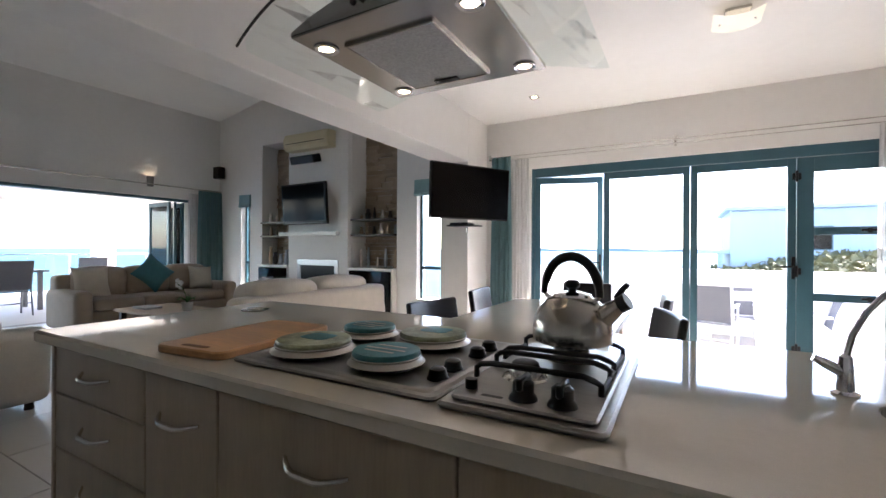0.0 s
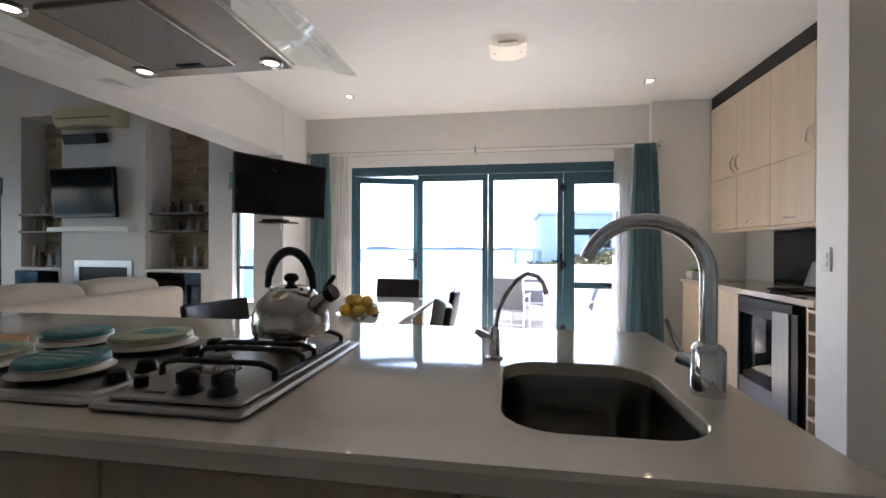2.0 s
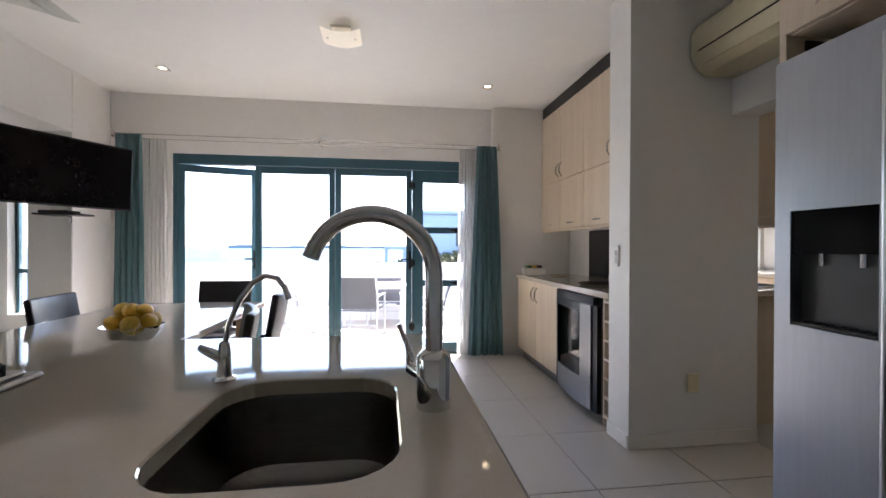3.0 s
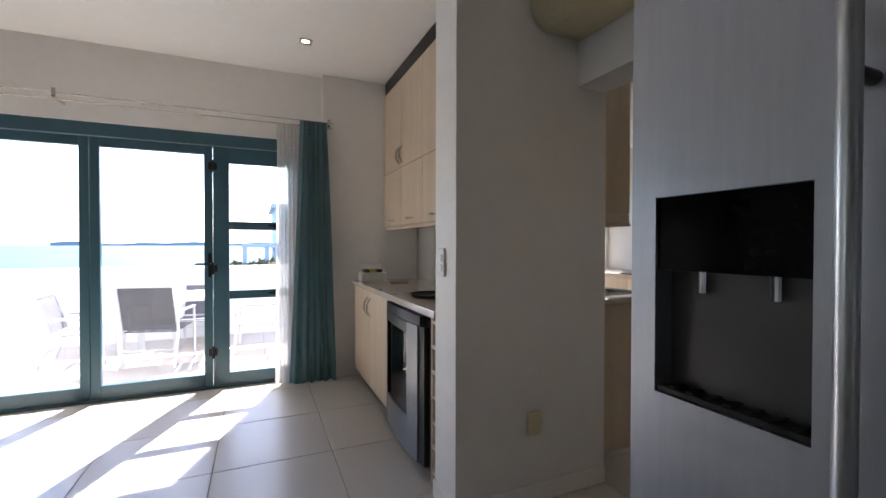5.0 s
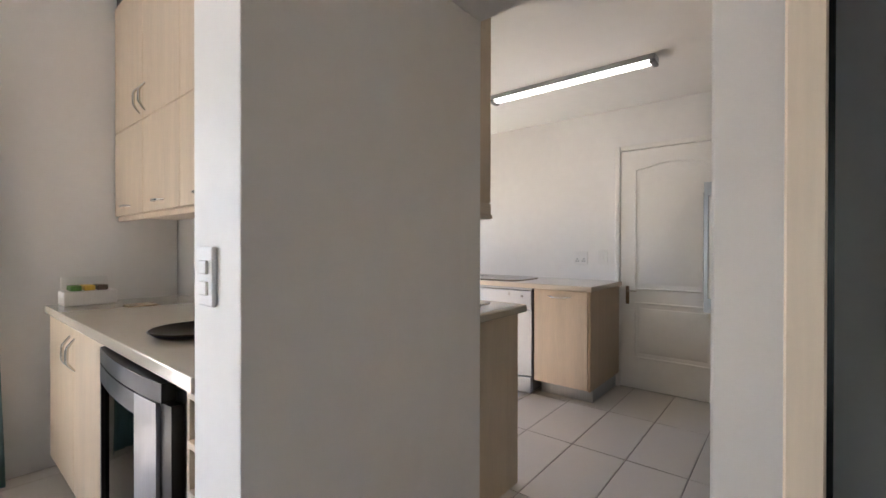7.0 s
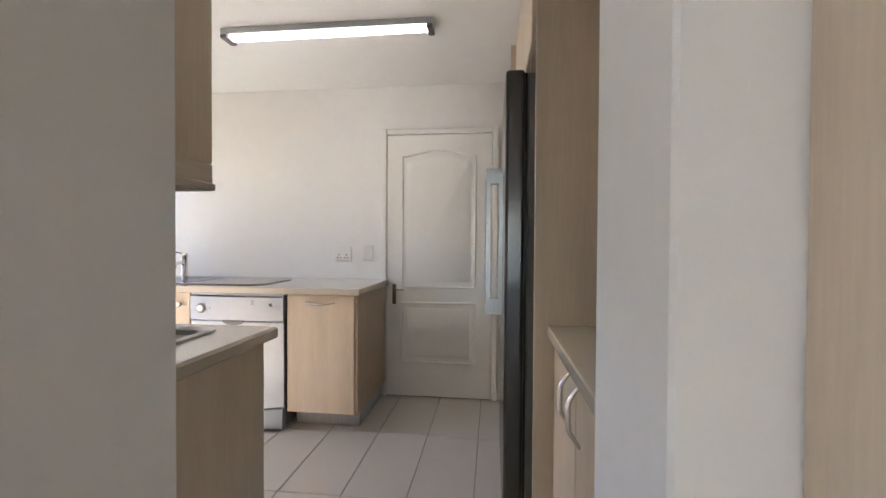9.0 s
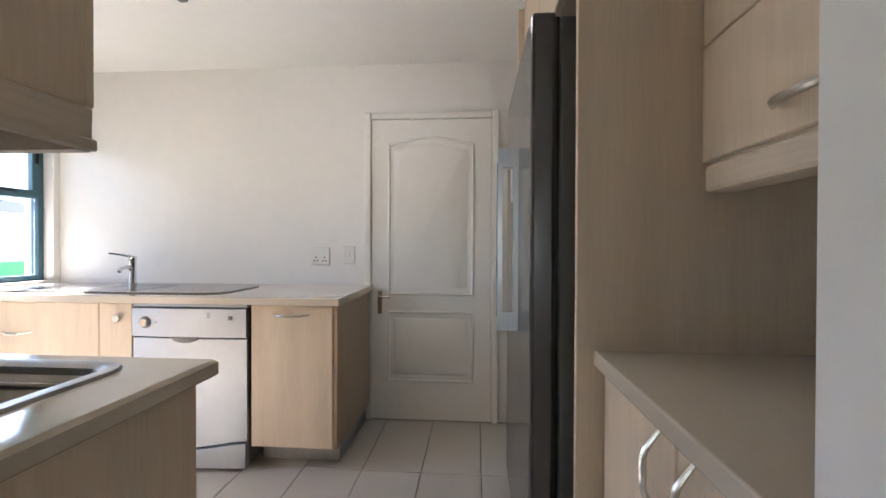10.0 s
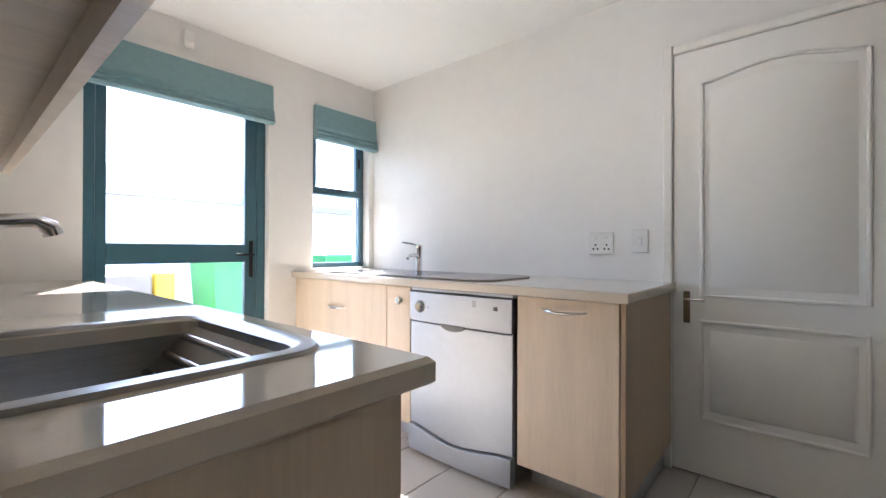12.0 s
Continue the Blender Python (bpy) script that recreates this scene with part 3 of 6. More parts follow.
# ---------- kitchen island ----------
ORIGIN = Vector((0.036, 0.01, 0))
island = thing("kitchen_island", "kitchen island of pale wood-grain laminate with drawers", "kitchen island", (-0.15, 1.2, 0))
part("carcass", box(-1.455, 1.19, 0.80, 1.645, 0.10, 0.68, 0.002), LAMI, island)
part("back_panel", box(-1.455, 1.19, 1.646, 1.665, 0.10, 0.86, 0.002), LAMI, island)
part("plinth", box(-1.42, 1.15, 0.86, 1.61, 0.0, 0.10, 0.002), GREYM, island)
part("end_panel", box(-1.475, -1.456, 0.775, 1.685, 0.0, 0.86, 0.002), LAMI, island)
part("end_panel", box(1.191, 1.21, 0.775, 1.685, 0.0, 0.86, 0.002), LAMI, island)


def front(parent, name, x0, x1, z0, z1, y, handle="h", mat=None):
    g = 0.0025
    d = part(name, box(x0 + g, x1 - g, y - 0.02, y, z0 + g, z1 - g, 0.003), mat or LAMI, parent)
    c = (x0 + x1) / 2
    if handle == "h":
        zz = (z0 + z1) / 2 + 0.01
        part("handle", bow((c - 0.09, y - 0.02, zz), (c + 0.09, y - 0.02, zz), (0, -1, -0.25), 0.032, 0.0065), NICKEL, d, "curved satin nickel handle", True)
    elif handle == "t":
        part("handle", bow((c - 0.09, y - 0.02, z1 - 0.12), (c + 0.09, y - 0.02, z1 - 0.12), (0, -1, -0.25), 0.032, 0.0065), NICKEL, d, "curved satin nickel handle", True)
    return d


for z0, z1 in ((0.68, 0.855), (0.49, 0.68), (0.30, 0.49), (0.11, 0.30)):
    front(island, "drawer", -1.455, -0.868, z0, z1, 0.80)
front(island, "door", -0.868, -0.537, 0.11, 0.855, 0.80, "t")
front(island, "door", -0.537, 0.118, 0.11, 0.855, 0.80, "t")
front(island, "door", 0.118, 0.70, 0.11, 0.855, 0.80, "t")
front(island, "door", 0.70, 1.19, 0.11, 0.855, 0.80, "t")


def top_with_hole(x0, x1, y0, y1, z0, z1, hx0, hx1, hy0, hy1, r, edge=0.008):
    """A worktop with a rounded cut-out."""
    inner = outline(hx0, hx1, hy0, hy1, r)
    n = len(inner)
    bm = bmesh.new()
    rows = []
    for e, z, src in ((0, z1 - 0.03, "i"), (0, z1 - 0.003, "i"), (-0.003, z1, "i"), (edge, z1, "o"), (0, z1 - edge, "o"), (0, z0 + 0.004, "o"), (0.004, z0, "o")):
        if src == "i":
            rows.append([bm.verts.new((x, y, z)) for x, y in outline(hx0 + e, hx1 - e, hy0 + e, hy1 - e, max(r - e, 0.004))])
        else:
            c = [bm.verts.new((x, y, z)) for x, y in ((x1 - e, y1 - e), (x0 + e, y1 - e), (x0 + e, y0 + e), (x1 - e, y0 + e))]
            rows.append([c[i // (n // 4)] for i in range(n)])
    for a, b in zip(rows, rows[1:]):
        for i in range(n):
            j = (i + 1) % n
            q = list(dict.fromkeys([a[i], a[j], b[j], b[i]]))
            if len(q) > 2:
                bm.faces.new(q)
    bmesh.ops.recalc_face_normals(bm, faces=bm.faces)
    return bm


solo("island_worktop", top_with_hole(-1.49, 1.228, 0.732, 1.70, 0.861, 0.90, 0.757, 1.085, 0.853, 1.258, 0.09), STONE, "polished cream engineered stone worktop with a sink cut-out", "worktop")
sink = thing("island_sink", "undermounted brushed steel sink with rounded corners", "sink", (0.915, 1.07, 0.7))
part("bowl", basin(0.754, 1.088, 0.85, 1.261, 0.872, 0.17, 0.09), SINKS, sink, "", True)
part("drain", lathe([(0, 0.004), (0.03, 0.004), (0.042, 0.001), (0.042, 0)], (0.915, 1.07, 0.7025), 24), CHROME, sink, "", True)

# ---------- dining table against the island ----------
ORIGIN = Vector((0, 0, 0))
table = thing("dining_table", "cream stone-topped dining table set against the island", "dining table", (-0.2, 2.8, 0))
part("tabletop", slab(-0.78, 0.18, 1.715, 3.80, 0.71, 0.75, 0.02, 0.006), STONE, table)
for x in (-0.70, 0.02):
    for y in (1.9, 3.62):
        part("leg", box(x, x + 0.08, y, y + 0.08, 0, 0.71, 0.004), LAMD, table)


def dining_chair():
    c = thing("dining_chair", "dark brown leather dining chair with a padded back", "dining chair", (0, 0, 0), "chairs round the table")
    part("seat", soft(-0.22, 0.22, -0.22, 0.21, 0.42, 0.48, 0.025), LEATHER, c, "", True)
    bm = soft(-0.22, 0.22, -0.02, 0.02, 0.0, 0.395, 0.016)
    bmesh.ops.subdivide_edges(bm, edges=[e for e in bm.edges if e.calc_length() > 0.2], cuts=6, use_grid_fill=True)
    for v in bm.verts:
        v.co.y += 0.035 * (1 - (v.co.x / 0.22) ** 2) * min(1, v.co.z / 0.2)
    moved(bm, Matrix.Translation((0, 0.215, 0.485)) @ Matrix.Rotation(radians(-9), 4, "X"))
    part("backrest", bm, LEATHER, c, "", True)
    for x in (-0.19, 0.19):
        part("leg", tube([(x, -0.19, 0.42), (x * 1.03, -0.2, 0)], [0.019, 0.014], 8), DKWOOD, c)
        part("leg", tube([(x, 0.2, 0.62), (x, 0.19, 0.42), (x * 1.03, 0.24, 0)], [0.016, 0.019, 0.014], 8), DKWOOD, c)
        part("rail", box(x - 0.012, x + 0.012, -0.18, 0.19, 0.37, 0.42, 0.003), DKWOOD, c)
    return c


chair = dining_chair()
chair.matrix_basis = pose(-0.56, 2.33, 0, 0, 0, 80)
for x, y, r in ((-0.62, 3.24, 96), (0.17, 2.47, -72), (0.12, 3.34, -86), (-0.29, 4.02, -2)):
    copy_thing(chair, pose(x, y, 0, 0, 0, r))

# ---------- kitchen fridge ----------
fridge = thing("american_fridge", "silver side-by-side fridge with a dark water dispenser", "fridge", (2.8, 1.2, 0))
part("cabinet", box(2.50, 3.16, 0.75, 1.66, 0.04, 1.80, 0.006), GREYM, fridge)
left = part("door", holed("x", 2.44, 0.055, 1.255, 1.66, 0.08, 1.81, [(1.345, 1.603, 0.922, 1.30)]), FRSTEEL, fridge, "silver fridge door")
part("dispenser_back", box(2.485, 2.493, 1.346, 1.602, 0.923, 1.16, 0), RECESS, left, "dark grey dispenser recess")
part("dispenser", box(2.446, 2.452, 1.346, 1.602, 1.16, 1.299, 0), SCREEN, left, "black water and ice dispenser panel")
part("drip_tray", box(2.446, 2.485, 1.346, 1.602, 0.923, 0.935, 0.002), BLACKP, left)
part("spout", rod((2.475, 1.53, 1.17), (2.475, 1.53, 1.12), 0.007), CHROME, left)
part("spout", rod((2.475, 1.41, 1.17), (2.475, 1.41, 1.12), 0.009), CHROME, left)
for k in range(7):
    part("tray_slat", box(2.45, 2.484, 1.36 + 0.034 * k, 1.374 + 0.034 * k, 0.935, 0.939, 0.001), BLACKP, left)
right = part("door", box(2.44, 2.495, 0.75, 1.245, 0.08, 1.81, 0.01, 2), FRSTEEL, fridge, "silver fridge door with a small hatch")
part("hatch", box(2.428, 2.4395, 0.80, 1.147, 0.91, 1.265, 0.006, 2), FRSTEEL, right)
part("hatch_gap", box(2.434, 2.4395, 0.796, 1.151, 1.268, 1.305, 0.002), BLACKP, right)
part("hatch_seam", box(2.436, 2.4395, 0.795, 1.152, 0.898, 0.908, 0.001), BLACKP, right)
for d, y in ((left, 1.285), (right, 1.215)):
    h = part("handle", rod((2.385, y, 0.20), (2.385, y, 1.74), 0.013), STEELV, d, "long tubular steel handle", True)
    for z in (0.24, 0.80, 1.42, 1.70):
        part("mount", rod((2.385, y, z), (2.44, y, z), 0.010), BLACKP, h)
part("grille", box(2.47, 2.50, 0.76, 1.65, 0.0, 0.075, 0.003), BLACKP, fridge)
panel = thing("fridge_surround", "pale laminate surround with a cupboard above the fridge", "cupboard", (2.9, 1.2, 0))
part("side_panel", box(2.612, 3.165, 1.785, 1.815, 0, 2.70, 0.002), LAMV, panel)
# added black sheet that stands in for shade in the fridge gap
part("gap_shade", box(2.69, 3.165, 1.776, 1.7845, 0, 1.97, 0), BLACKP, panel, "black sheet added for the dark gap beside the fridge")
part("box", box(2.62, 3.165, 0.70, 1.7755, 1.98, 2.70, 0.002), LAMV, panel)
for y0, y1 in ((0.70, 1.24), (1.243, 1.784)):
    d = part("door", box(2.60, 2.62, y0 + 0.002, y1 - 0.002, 1.985, 2.55, 0.003), LAMV, panel)
    part("handle", bow((2.60, y1 - 0.3, 2.04), (2.60, y1 - 0.12, 2.04), (-1, 0, 0), 0.03), NICKEL, d, "", True)

ac = thing("air_conditioner", "yellowed ivory split air conditioner on the wall", "air conditioner", (3.0, 2.2, 2.2))
prof = [(3.159, 2.19), (2.96, 2.19), (2.90, 2.23), (2.872, 2.30), (2.877, 2.42), (2.92, 2.48), (3.159, 2.48)]
part("casing", loops([[(x, y, z) for x, z in prof] for y in (1.83, 2.635)]), IVORY, ac, "", True)
part("flap", moved(box(-0.035, 0.035, 1.90, 2.57, -0.004, 0.004, 0.002), Matrix.Translation((2.925, 0, 2.208)) @ Matrix.Rotation(radians(33), 4, "Y")), IVORY, ac)
part("vent_slot", box(2.866, 2.876, 1.90, 2.57, 2.30, 2.306, 0.001), BLACKP, ac)
solo("light_switch", join(box(2.493, 2.5045, 2.755, 2.825, 1.06, 1.19, 0.004, 2), box(2.487, 2.4935, 2.772, 2.808, 1.085, 1.115, 0.002), box(2.487, 2.4935, 2.772, 2.808, 1.13, 1.16, 0.002)), WHITEP, "white double light switch on the wall end", "light switch")
solo("wall_socket", join(box(2.875, 2.945, 2.641, 2.6515, 0.32, 0.43, 0.004, 2), box(2.885, 2.935, 2.638, 2.6415, 0.34, 0.41, 0.002)), IVORY, "ivory blank socket plate low on the wall", "socket")

# ---------- drinks counter by the folding doors ----------
low = thing("drinks_cabinet", "pale laminate base cabinet with two doors", "cabinet", (2.8, 4.3, 0))
part("carcass", box(2.54, 3.149, 3.71, 4.775, 0.10, 0.845, 0.002), LAMV, low)
part("plinth", box(2.58, 3.149, 3.71, 4.775, 0.0, 0.10, 0.002), GREYM, low)
for y0, y1, hy in ((3.71, 4.24, 4.20), (4.24, 4.775, 4.29)):
    d = part("door", box(2.52, 2.539, y0 + 0.002, y1 - 0.002, 0.105, 0.842, 0.003), LAMV, low)
    part("handle", bow((2.52, hy, 0.65), (2.52, hy, 0.79), (-1, 0, 0), 0.028), NICKEL, d, "", True)
solo("drinks_worktop", box(2.50, 3.148, 2.885, 4.78, 0.846, 0.885, 0.004, 2), STONE, "cream stone worktop over the wine fridge", "worktop")
solo("splashback", box(3.135, 3.149, 2.885, 4.4, 0.886, 1.34, 0), SLATE, "black glass splashback under the wall cupboard", "splashback")
wf = thing("wine_fridge", "steel-framed glass door wine fridge under the worktop", "wine fridge", (2.8, 3.35, 0))
part("cabinet", box(2.54, 3.12, 3.0, 3.695, 0.03, 0.838, 0.004), BLACKP, wf)
def bulge(y):
    return 2.50 - 0.022 * (1 - ((y - 3.3475) / 0.345) ** 2)
def arc_panel(y0, y1, z0, z1, t, off=0.0, n=10):
    ys = [y0 + (y1 - y0) * k / n for k in range(n + 1)]
    sec = [(bulge(y) + off, y) for y in ys] + [(bulge(y) + off + t, y) for y in reversed(ys)]
    return loops([[(x, y, z) for x, y in sec] for z in (z0, z1)])
d = part("door", arc_panel(3.09, 3.235, 0.06, 0.78, 0.035), WFST, wf, "bowed steel door stile", True)
part("stile", arc_panel(3.655, 3.69, 0.06, 0.78, 0.035), BLACKP, d, "", True)
part("bottom_rail", arc_panel(3.2355, 3.6545, 0.06, 0.25, 0.035), WFST, d, "", True)
part("top_rail", arc_panel(3.2355, 3.6545, 0.72, 0.78, 0.035), BLACKP, d, "", True)
part("side_stile", arc_panel(3.03, 3.0895, 0.06, 0.78, 0.03, 0.01), BLACKP, d, "", True)
part("pane", arc_panel(3.236, 3.654, 0.251, 0.719, 0.006, 0.012), SMOKE, d)
part("control_panel", arc_panel(3.06, 3.69, 0.785, 0.836, 0.035), BLACKP, wf, "", True)
for z in (0.3, 0.42, 0.54, 0.65):
    part("shelf", box(2.545, 2.56, 3.06, 3.64, z, z + 0.012, 0.002), CHROME, wf)
rack = thing("wine_rack", "narrow laminate wine rack of stacked pigeonholes", "wine rack", (2.8, 2.92, 0))
part("side", box(2.53, 3.10, 2.978, 2.995, 0.0, 0.843, 0.002), LAMV, rack)
part("side", box(2.53, 3.10, 2.885, 2.895, 0.0, 0.843, 0.002), LAMV, rack)
part("back", box(3.08, 3.10, 2.896, 2.977, 0.0, 0.843, 0), LAMD, rack)
for k in range(7):
    part("shelf", box(2.525, 3.079, 2.896, 2.977, 0.06 + 0.125 * k, 0.078 + 0.125 * k, 0.002), LAMV, rack)
wall_cab = thing("wall_cupboard", "pale laminate wall cupboard with lift-up lower flaps", "cupboard", (3.0, 3.85, 1.34))
part("carcass", box(2.84, 3.149, 2.885, 4.885, 1.36, 2.58, 0.002), LAMV, wall_cab)
part("cornice", box(2.835, 2.86, 2.885, 4.885, 1.335, 1.359, 0.003), LAMV, wall_cab)
for k in range(4):
    y0 = 2.886 + 0.4995 * k
    d = part("door", box(2.82, 2.839, y0 + 0.002, y0 + 0.497, 1.845, 2.578, 0.003), LAMV, wall_cab)
    hy = y0 + (0.46 if k % 2 == 0 else 0.045)
    part("handle", bow((2.82, hy, 1.88), (2.82, hy, 2.02), (-1, 0, 0), 0.028), NICKEL, d, "", True)
for k in range(2):
    y0 = 2.886 + 0.999 * k
    for h in range(2):
        f = part("flap", box(2.82, 2.839, y0 + 0.4995 * h + 0.002, y0 + 0.4995 * h + 0.497, 1.364, 1.841, 0.003), LAMV, wall_cab)
        part("handle", bow((2.82, y0 + 0.506 * h + 0.19, 1.41), (2.82, y0 + 0.506 * h + 0.32, 1.41), (-1, 0, 0), 0.026), NICKEL, f, "", True)
solo("cupboard_top_filler", box(2.83, 3.149, 2.885, 4.885, 2.581, 2.703, 0), BLACKP, "dark shadow-gap filler above the wall cupboard", "filler")
# ---------- scullery fittings ----------
run = thing("scullery_sideboard", "pale laminate base units under a cream worktop end", "cabinet", (3.7, 4.0, 0))
part("carcass", box(3.345, 3.984, 2.90, 5.195, 0.10, 0.68, 0.002), LAMV, run)
part("end_panel", box(3.345, 4.005, 2.872, 2.899, 0.0, 0.86, 0.002), LAMV, run)
part("plinth", box(3.345, 3.95, 2.92, 5.19, 0, 0.099, 0.002), GREYM, run)
for k in range(4):
    y0 = 2.90 + 0.57 * k
    d = part("door", box(3.985, 4.005, y0 + 0.002, y0 + 0.568, 0.105, 0.855, 0.003), LAMV, run)
    part("handle", bow((4.005, y0 + 0.2, 0.78), (4.005, y0 + 0.36, 0.78), (1, 0, 0), 0.028), NICKEL, d, "", True)
solo("scullery_worktop", top_with_hole(3.342, 4.046, 2.846, 5.195, 0.861, 0.90, 3.44, 3.945, 3.03, 3.47, 0.05), STONE, "polished cream worktop with an inset prep sink", "worktop")
prep = thing("prep_sink", "inset brushed steel sink with a raised rim and ribbed base", "sink", (3.74, 3.4, 0.75))
rim = [[(x, y, z) for x, y in outline(3.40 + i, 3.985 - i, 2.985 + i, 3.515 - i, max(0.085 - i, 0.03))] for i, z in ((0, 0.9005), (0.004, 0.907), (0.03, 0.907), (0.042, 0.900), (0.046, 0.75), (0.07, 0.702), (0.10, 0.700))]
part("bowl", loops(rim, cap0=False), SINKS, prep, "", True)
part("ribbed_slope", loops([[(3.94, y, 0.885), (3.755, y, 0.715), (3.755, y, 0.709), (3.945, y, 0.88)] for y in (3.05, 3.455)]), SINKS, prep)
for k in range(5):
    part("rib", rod((3.917 - 0.034 * k, 3.065, 0.868 - 0.031 * k), (3.917 - 0.034 * k, 3.44, 0.868 - 0.031 * k), 0.0085), STEEL, prep, "", True)
ptap = thing("prep_tap", "chrome kitchen tap over the prep sink", "tap", (3.42, 3.42, 0.9))
part("body", lathe([(0.028, 0), (0.028, 0.012), (0.022, 0.02), (0.022, 0.17), (0.016, 0.19), (0, 0.192)], (3.405, 3.52, 0.9)), CHROME, ptap, "", True)
part("spout", tube([(3.405, 3.52, 1.06), (3.50, 3.545, 1.085), (3.62, 3.575, 1.10), (3.70, 3.595, 1.108), (3.725, 3.60, 1.095), (3.73, 3.602, 1.08)], [0.013, 0.013, 0.013, 0.014, 0.017, 0.017], 12), CHROME, ptap, "", True)
part("lever", rod((3.405, 3.52, 1.08), (3.39, 3.45, 1.14), 0.007), CHROME, ptap, "", True)
lcab = thing("scullery_wall_cupboard", "pale laminate wall cupboard with a moulded pelmet", "cupboard", (3.56, 4.0, 1.33))
part("carcass", box(3.345, 3.73, 2.868, 4.6, 1.385, 2.376, 0.002), LAMV, lcab)
part("door", box(3.731, 3.75, 2.872, 3.45, 1.39, 2.37, 0.003), LAMV, lcab)
part("door", box(3.731, 3.75, 3.453, 4.03, 1.39, 2.37, 0.003), LAMV, lcab)
part("door", box(3.731, 3.75, 4.033, 4.6, 1.39, 2.37, 0.003), LAMV, lcab)
pel = [(3.345, 1.384), (3.737, 1.384), (3.737, 1.365), (3.72, 1.35), (3.723, 1.335), (3.733, 1.325), (3.733, 1.315), (3.71, 1.315), (3.71, 1.37), (3.345, 1.37)]
part("pelmet", loops([[(x, y, z) for x, z in pel] for y in (2.865, 4.6)]), LAMH, lcab)
part("pelmet", join(box(3.345, 3.732, 2.860, 2.864, 1.316, 1.383, 0.001), box(3.345, 3.735, 2.852, 2.8595, 1.316, 1.335, 0.003)), LAMH, lcab)

ul = thing("under_cupboard_light", "small white swivel light under the wall cupboard", "light", (3.62, 3.66, 1.37))
part("mount", box(3.59, 3.65, 3.62, 3.70, 1.352, 1.369, 0.004, 2), GREYM, ul)
part("head", lathe([(0.012, 0.03), (0.03, 0.02), (0.036, -0.01), (0.034, -0.03), (0.028, -0.032), (0, -0.02)], (3.62, 3.66, 1.322), 24), WHITEP, ul, "", True)

base = thing("sink_unit", "pale laminate base unit with a deep drawer", "cabinet", (5.55, 4.6, 0))
part("carcass", box(5.22, 5.905, 4.05, 5.195, 0.12, 0.86, 0.002), LAMV, base)
part("plinth", box(5.32, 5.905, 4.05, 5.195, 0, 0.119, 0.002), STEELV, base)
for z0, z1 in ((0.50, 0.855), (0.125, 0.497)):
    d = part("drawer", box(5.20, 5.219, 4.24, 5.193, z0, z1, 0.003), LAMV, base)
    part("handle", bow((5.20, 4.62, z1 - 0.16), (5.20, 4.80, z1 - 0.16), (-1, 0, -0.2), 0.03), NICKEL, d, "", True)
d = part("door", box(5.20, 5.219, 4.052, 4.237, 0.125, 0.855, 0.003), LAMV, base)
part("knob", moved(lathe([(0.012, 0), (0.012, 0.012), (0.022, 0.02), (0.018, 0.03), (0, 0.032)], (0, 0, 0), 20), Matrix.Translation((5.20, 4.12, 0.78)) @ Matrix.Rotation(radians(-90), 4, "Y")), NICKEL, d, "", True)
binu = thing("bin_cupboard", "pale laminate pull-out cupboard beside the dishwasher", "cabinet", (5.55, 3.18, 0))
part("carcass", box(5.22, 5.905, 2.965, 3.40, 0.12, 0.86, 0.002), LAMV, binu)
# same pale laminate, its shaded side put in as a darker colour
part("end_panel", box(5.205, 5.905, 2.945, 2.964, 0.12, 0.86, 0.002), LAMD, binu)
part("plinth", box(5.335, 5.905, 2.972, 3.40, 0, 0.119, 0.002), STEELV, binu, "brushed metal plinth")
d = part("door", box(5.20, 5.219, 2.967, 3.398, 0.125, 0.855, 0.003), LAMV, binu)
part("handle", bow((5.20, 3.09, 0.81), (5.20, 3.28, 0.81), (-1, 0, -0.2), 0.03), NICKEL, d, "", True)
solo("sink_worktop", box(5.165, 5.908, 2.925, 5.197, 0.861, 0.90, 0.004, 2), STONE, "cream worktop along the scullery wall", "worktop")
dw = thing("dishwasher", "silver freestanding dishwasher under the worktop", "dishwasher", (5.5, 3.72, 0))
part("body", box(5.215, 5.80, 3.425, 4.03, 0.02, 0.84, 0.004), GREYM, dw)
part("lid", box(5.19, 5.80, 3.412, 4.035, 0.842, 0.858, 0.004, 2), DWSTEEL, dw)
n = 16


def dish_front(z0, z1, off=0.0, wavy0=0.0, wavy1=0.0):
    """A gently bowed front panel with waved lower and upper edges."""
    rings = []
    for k in range(n + 1):
        u = k / n
        y, x = 3.415 + 0.62 * u, 5.190 - off - 0.014 * math.sin(math.pi * u)
        dip = 0.5 - 0.5 * math.cos(math.tau * u)
        lo, hi = z0 - wavy0 * dip, z1 - wavy1 * dip
        rings.append([(x + 0.003, y, lo), (x, y, lo + 0.003), (x, y, hi - 0.003), (x + 0.003, y, hi), (5.214, y, hi), (5.214, y, lo)])
    return loops(rings)


part("door", dish_front(0.152, 0.682, 0, 0.035), DWSTEEL, dw, "bowed silver door", True)
cp = part("control_panel", dish_front(0.688, 0.838, 0.008), DWSTEEL, dw, "silver control panel", True)
part("knob", moved(lathe([(0.024, 0), (0.024, 0.012), (0.019, 0.022), (0, 0.022)], (0, 0, 0), 20), Matrix.Translation((5.178, 3.955, 0.763)) @ Matrix.Rotation(radians(-90), 4, "Y")), CHROME, cp, "", True)
part("knob_ring", moved(lathe([(0.024, 0), (0.032, 0), (0.032, 0.004), (0.024, 0.004)], (0, 0, 0), 20), Matrix.Translation((5.178, 3.955, 0.763)) @ Matrix.Rotation(radians(-90), 4, "Y")), GREYM, cp, "", True)
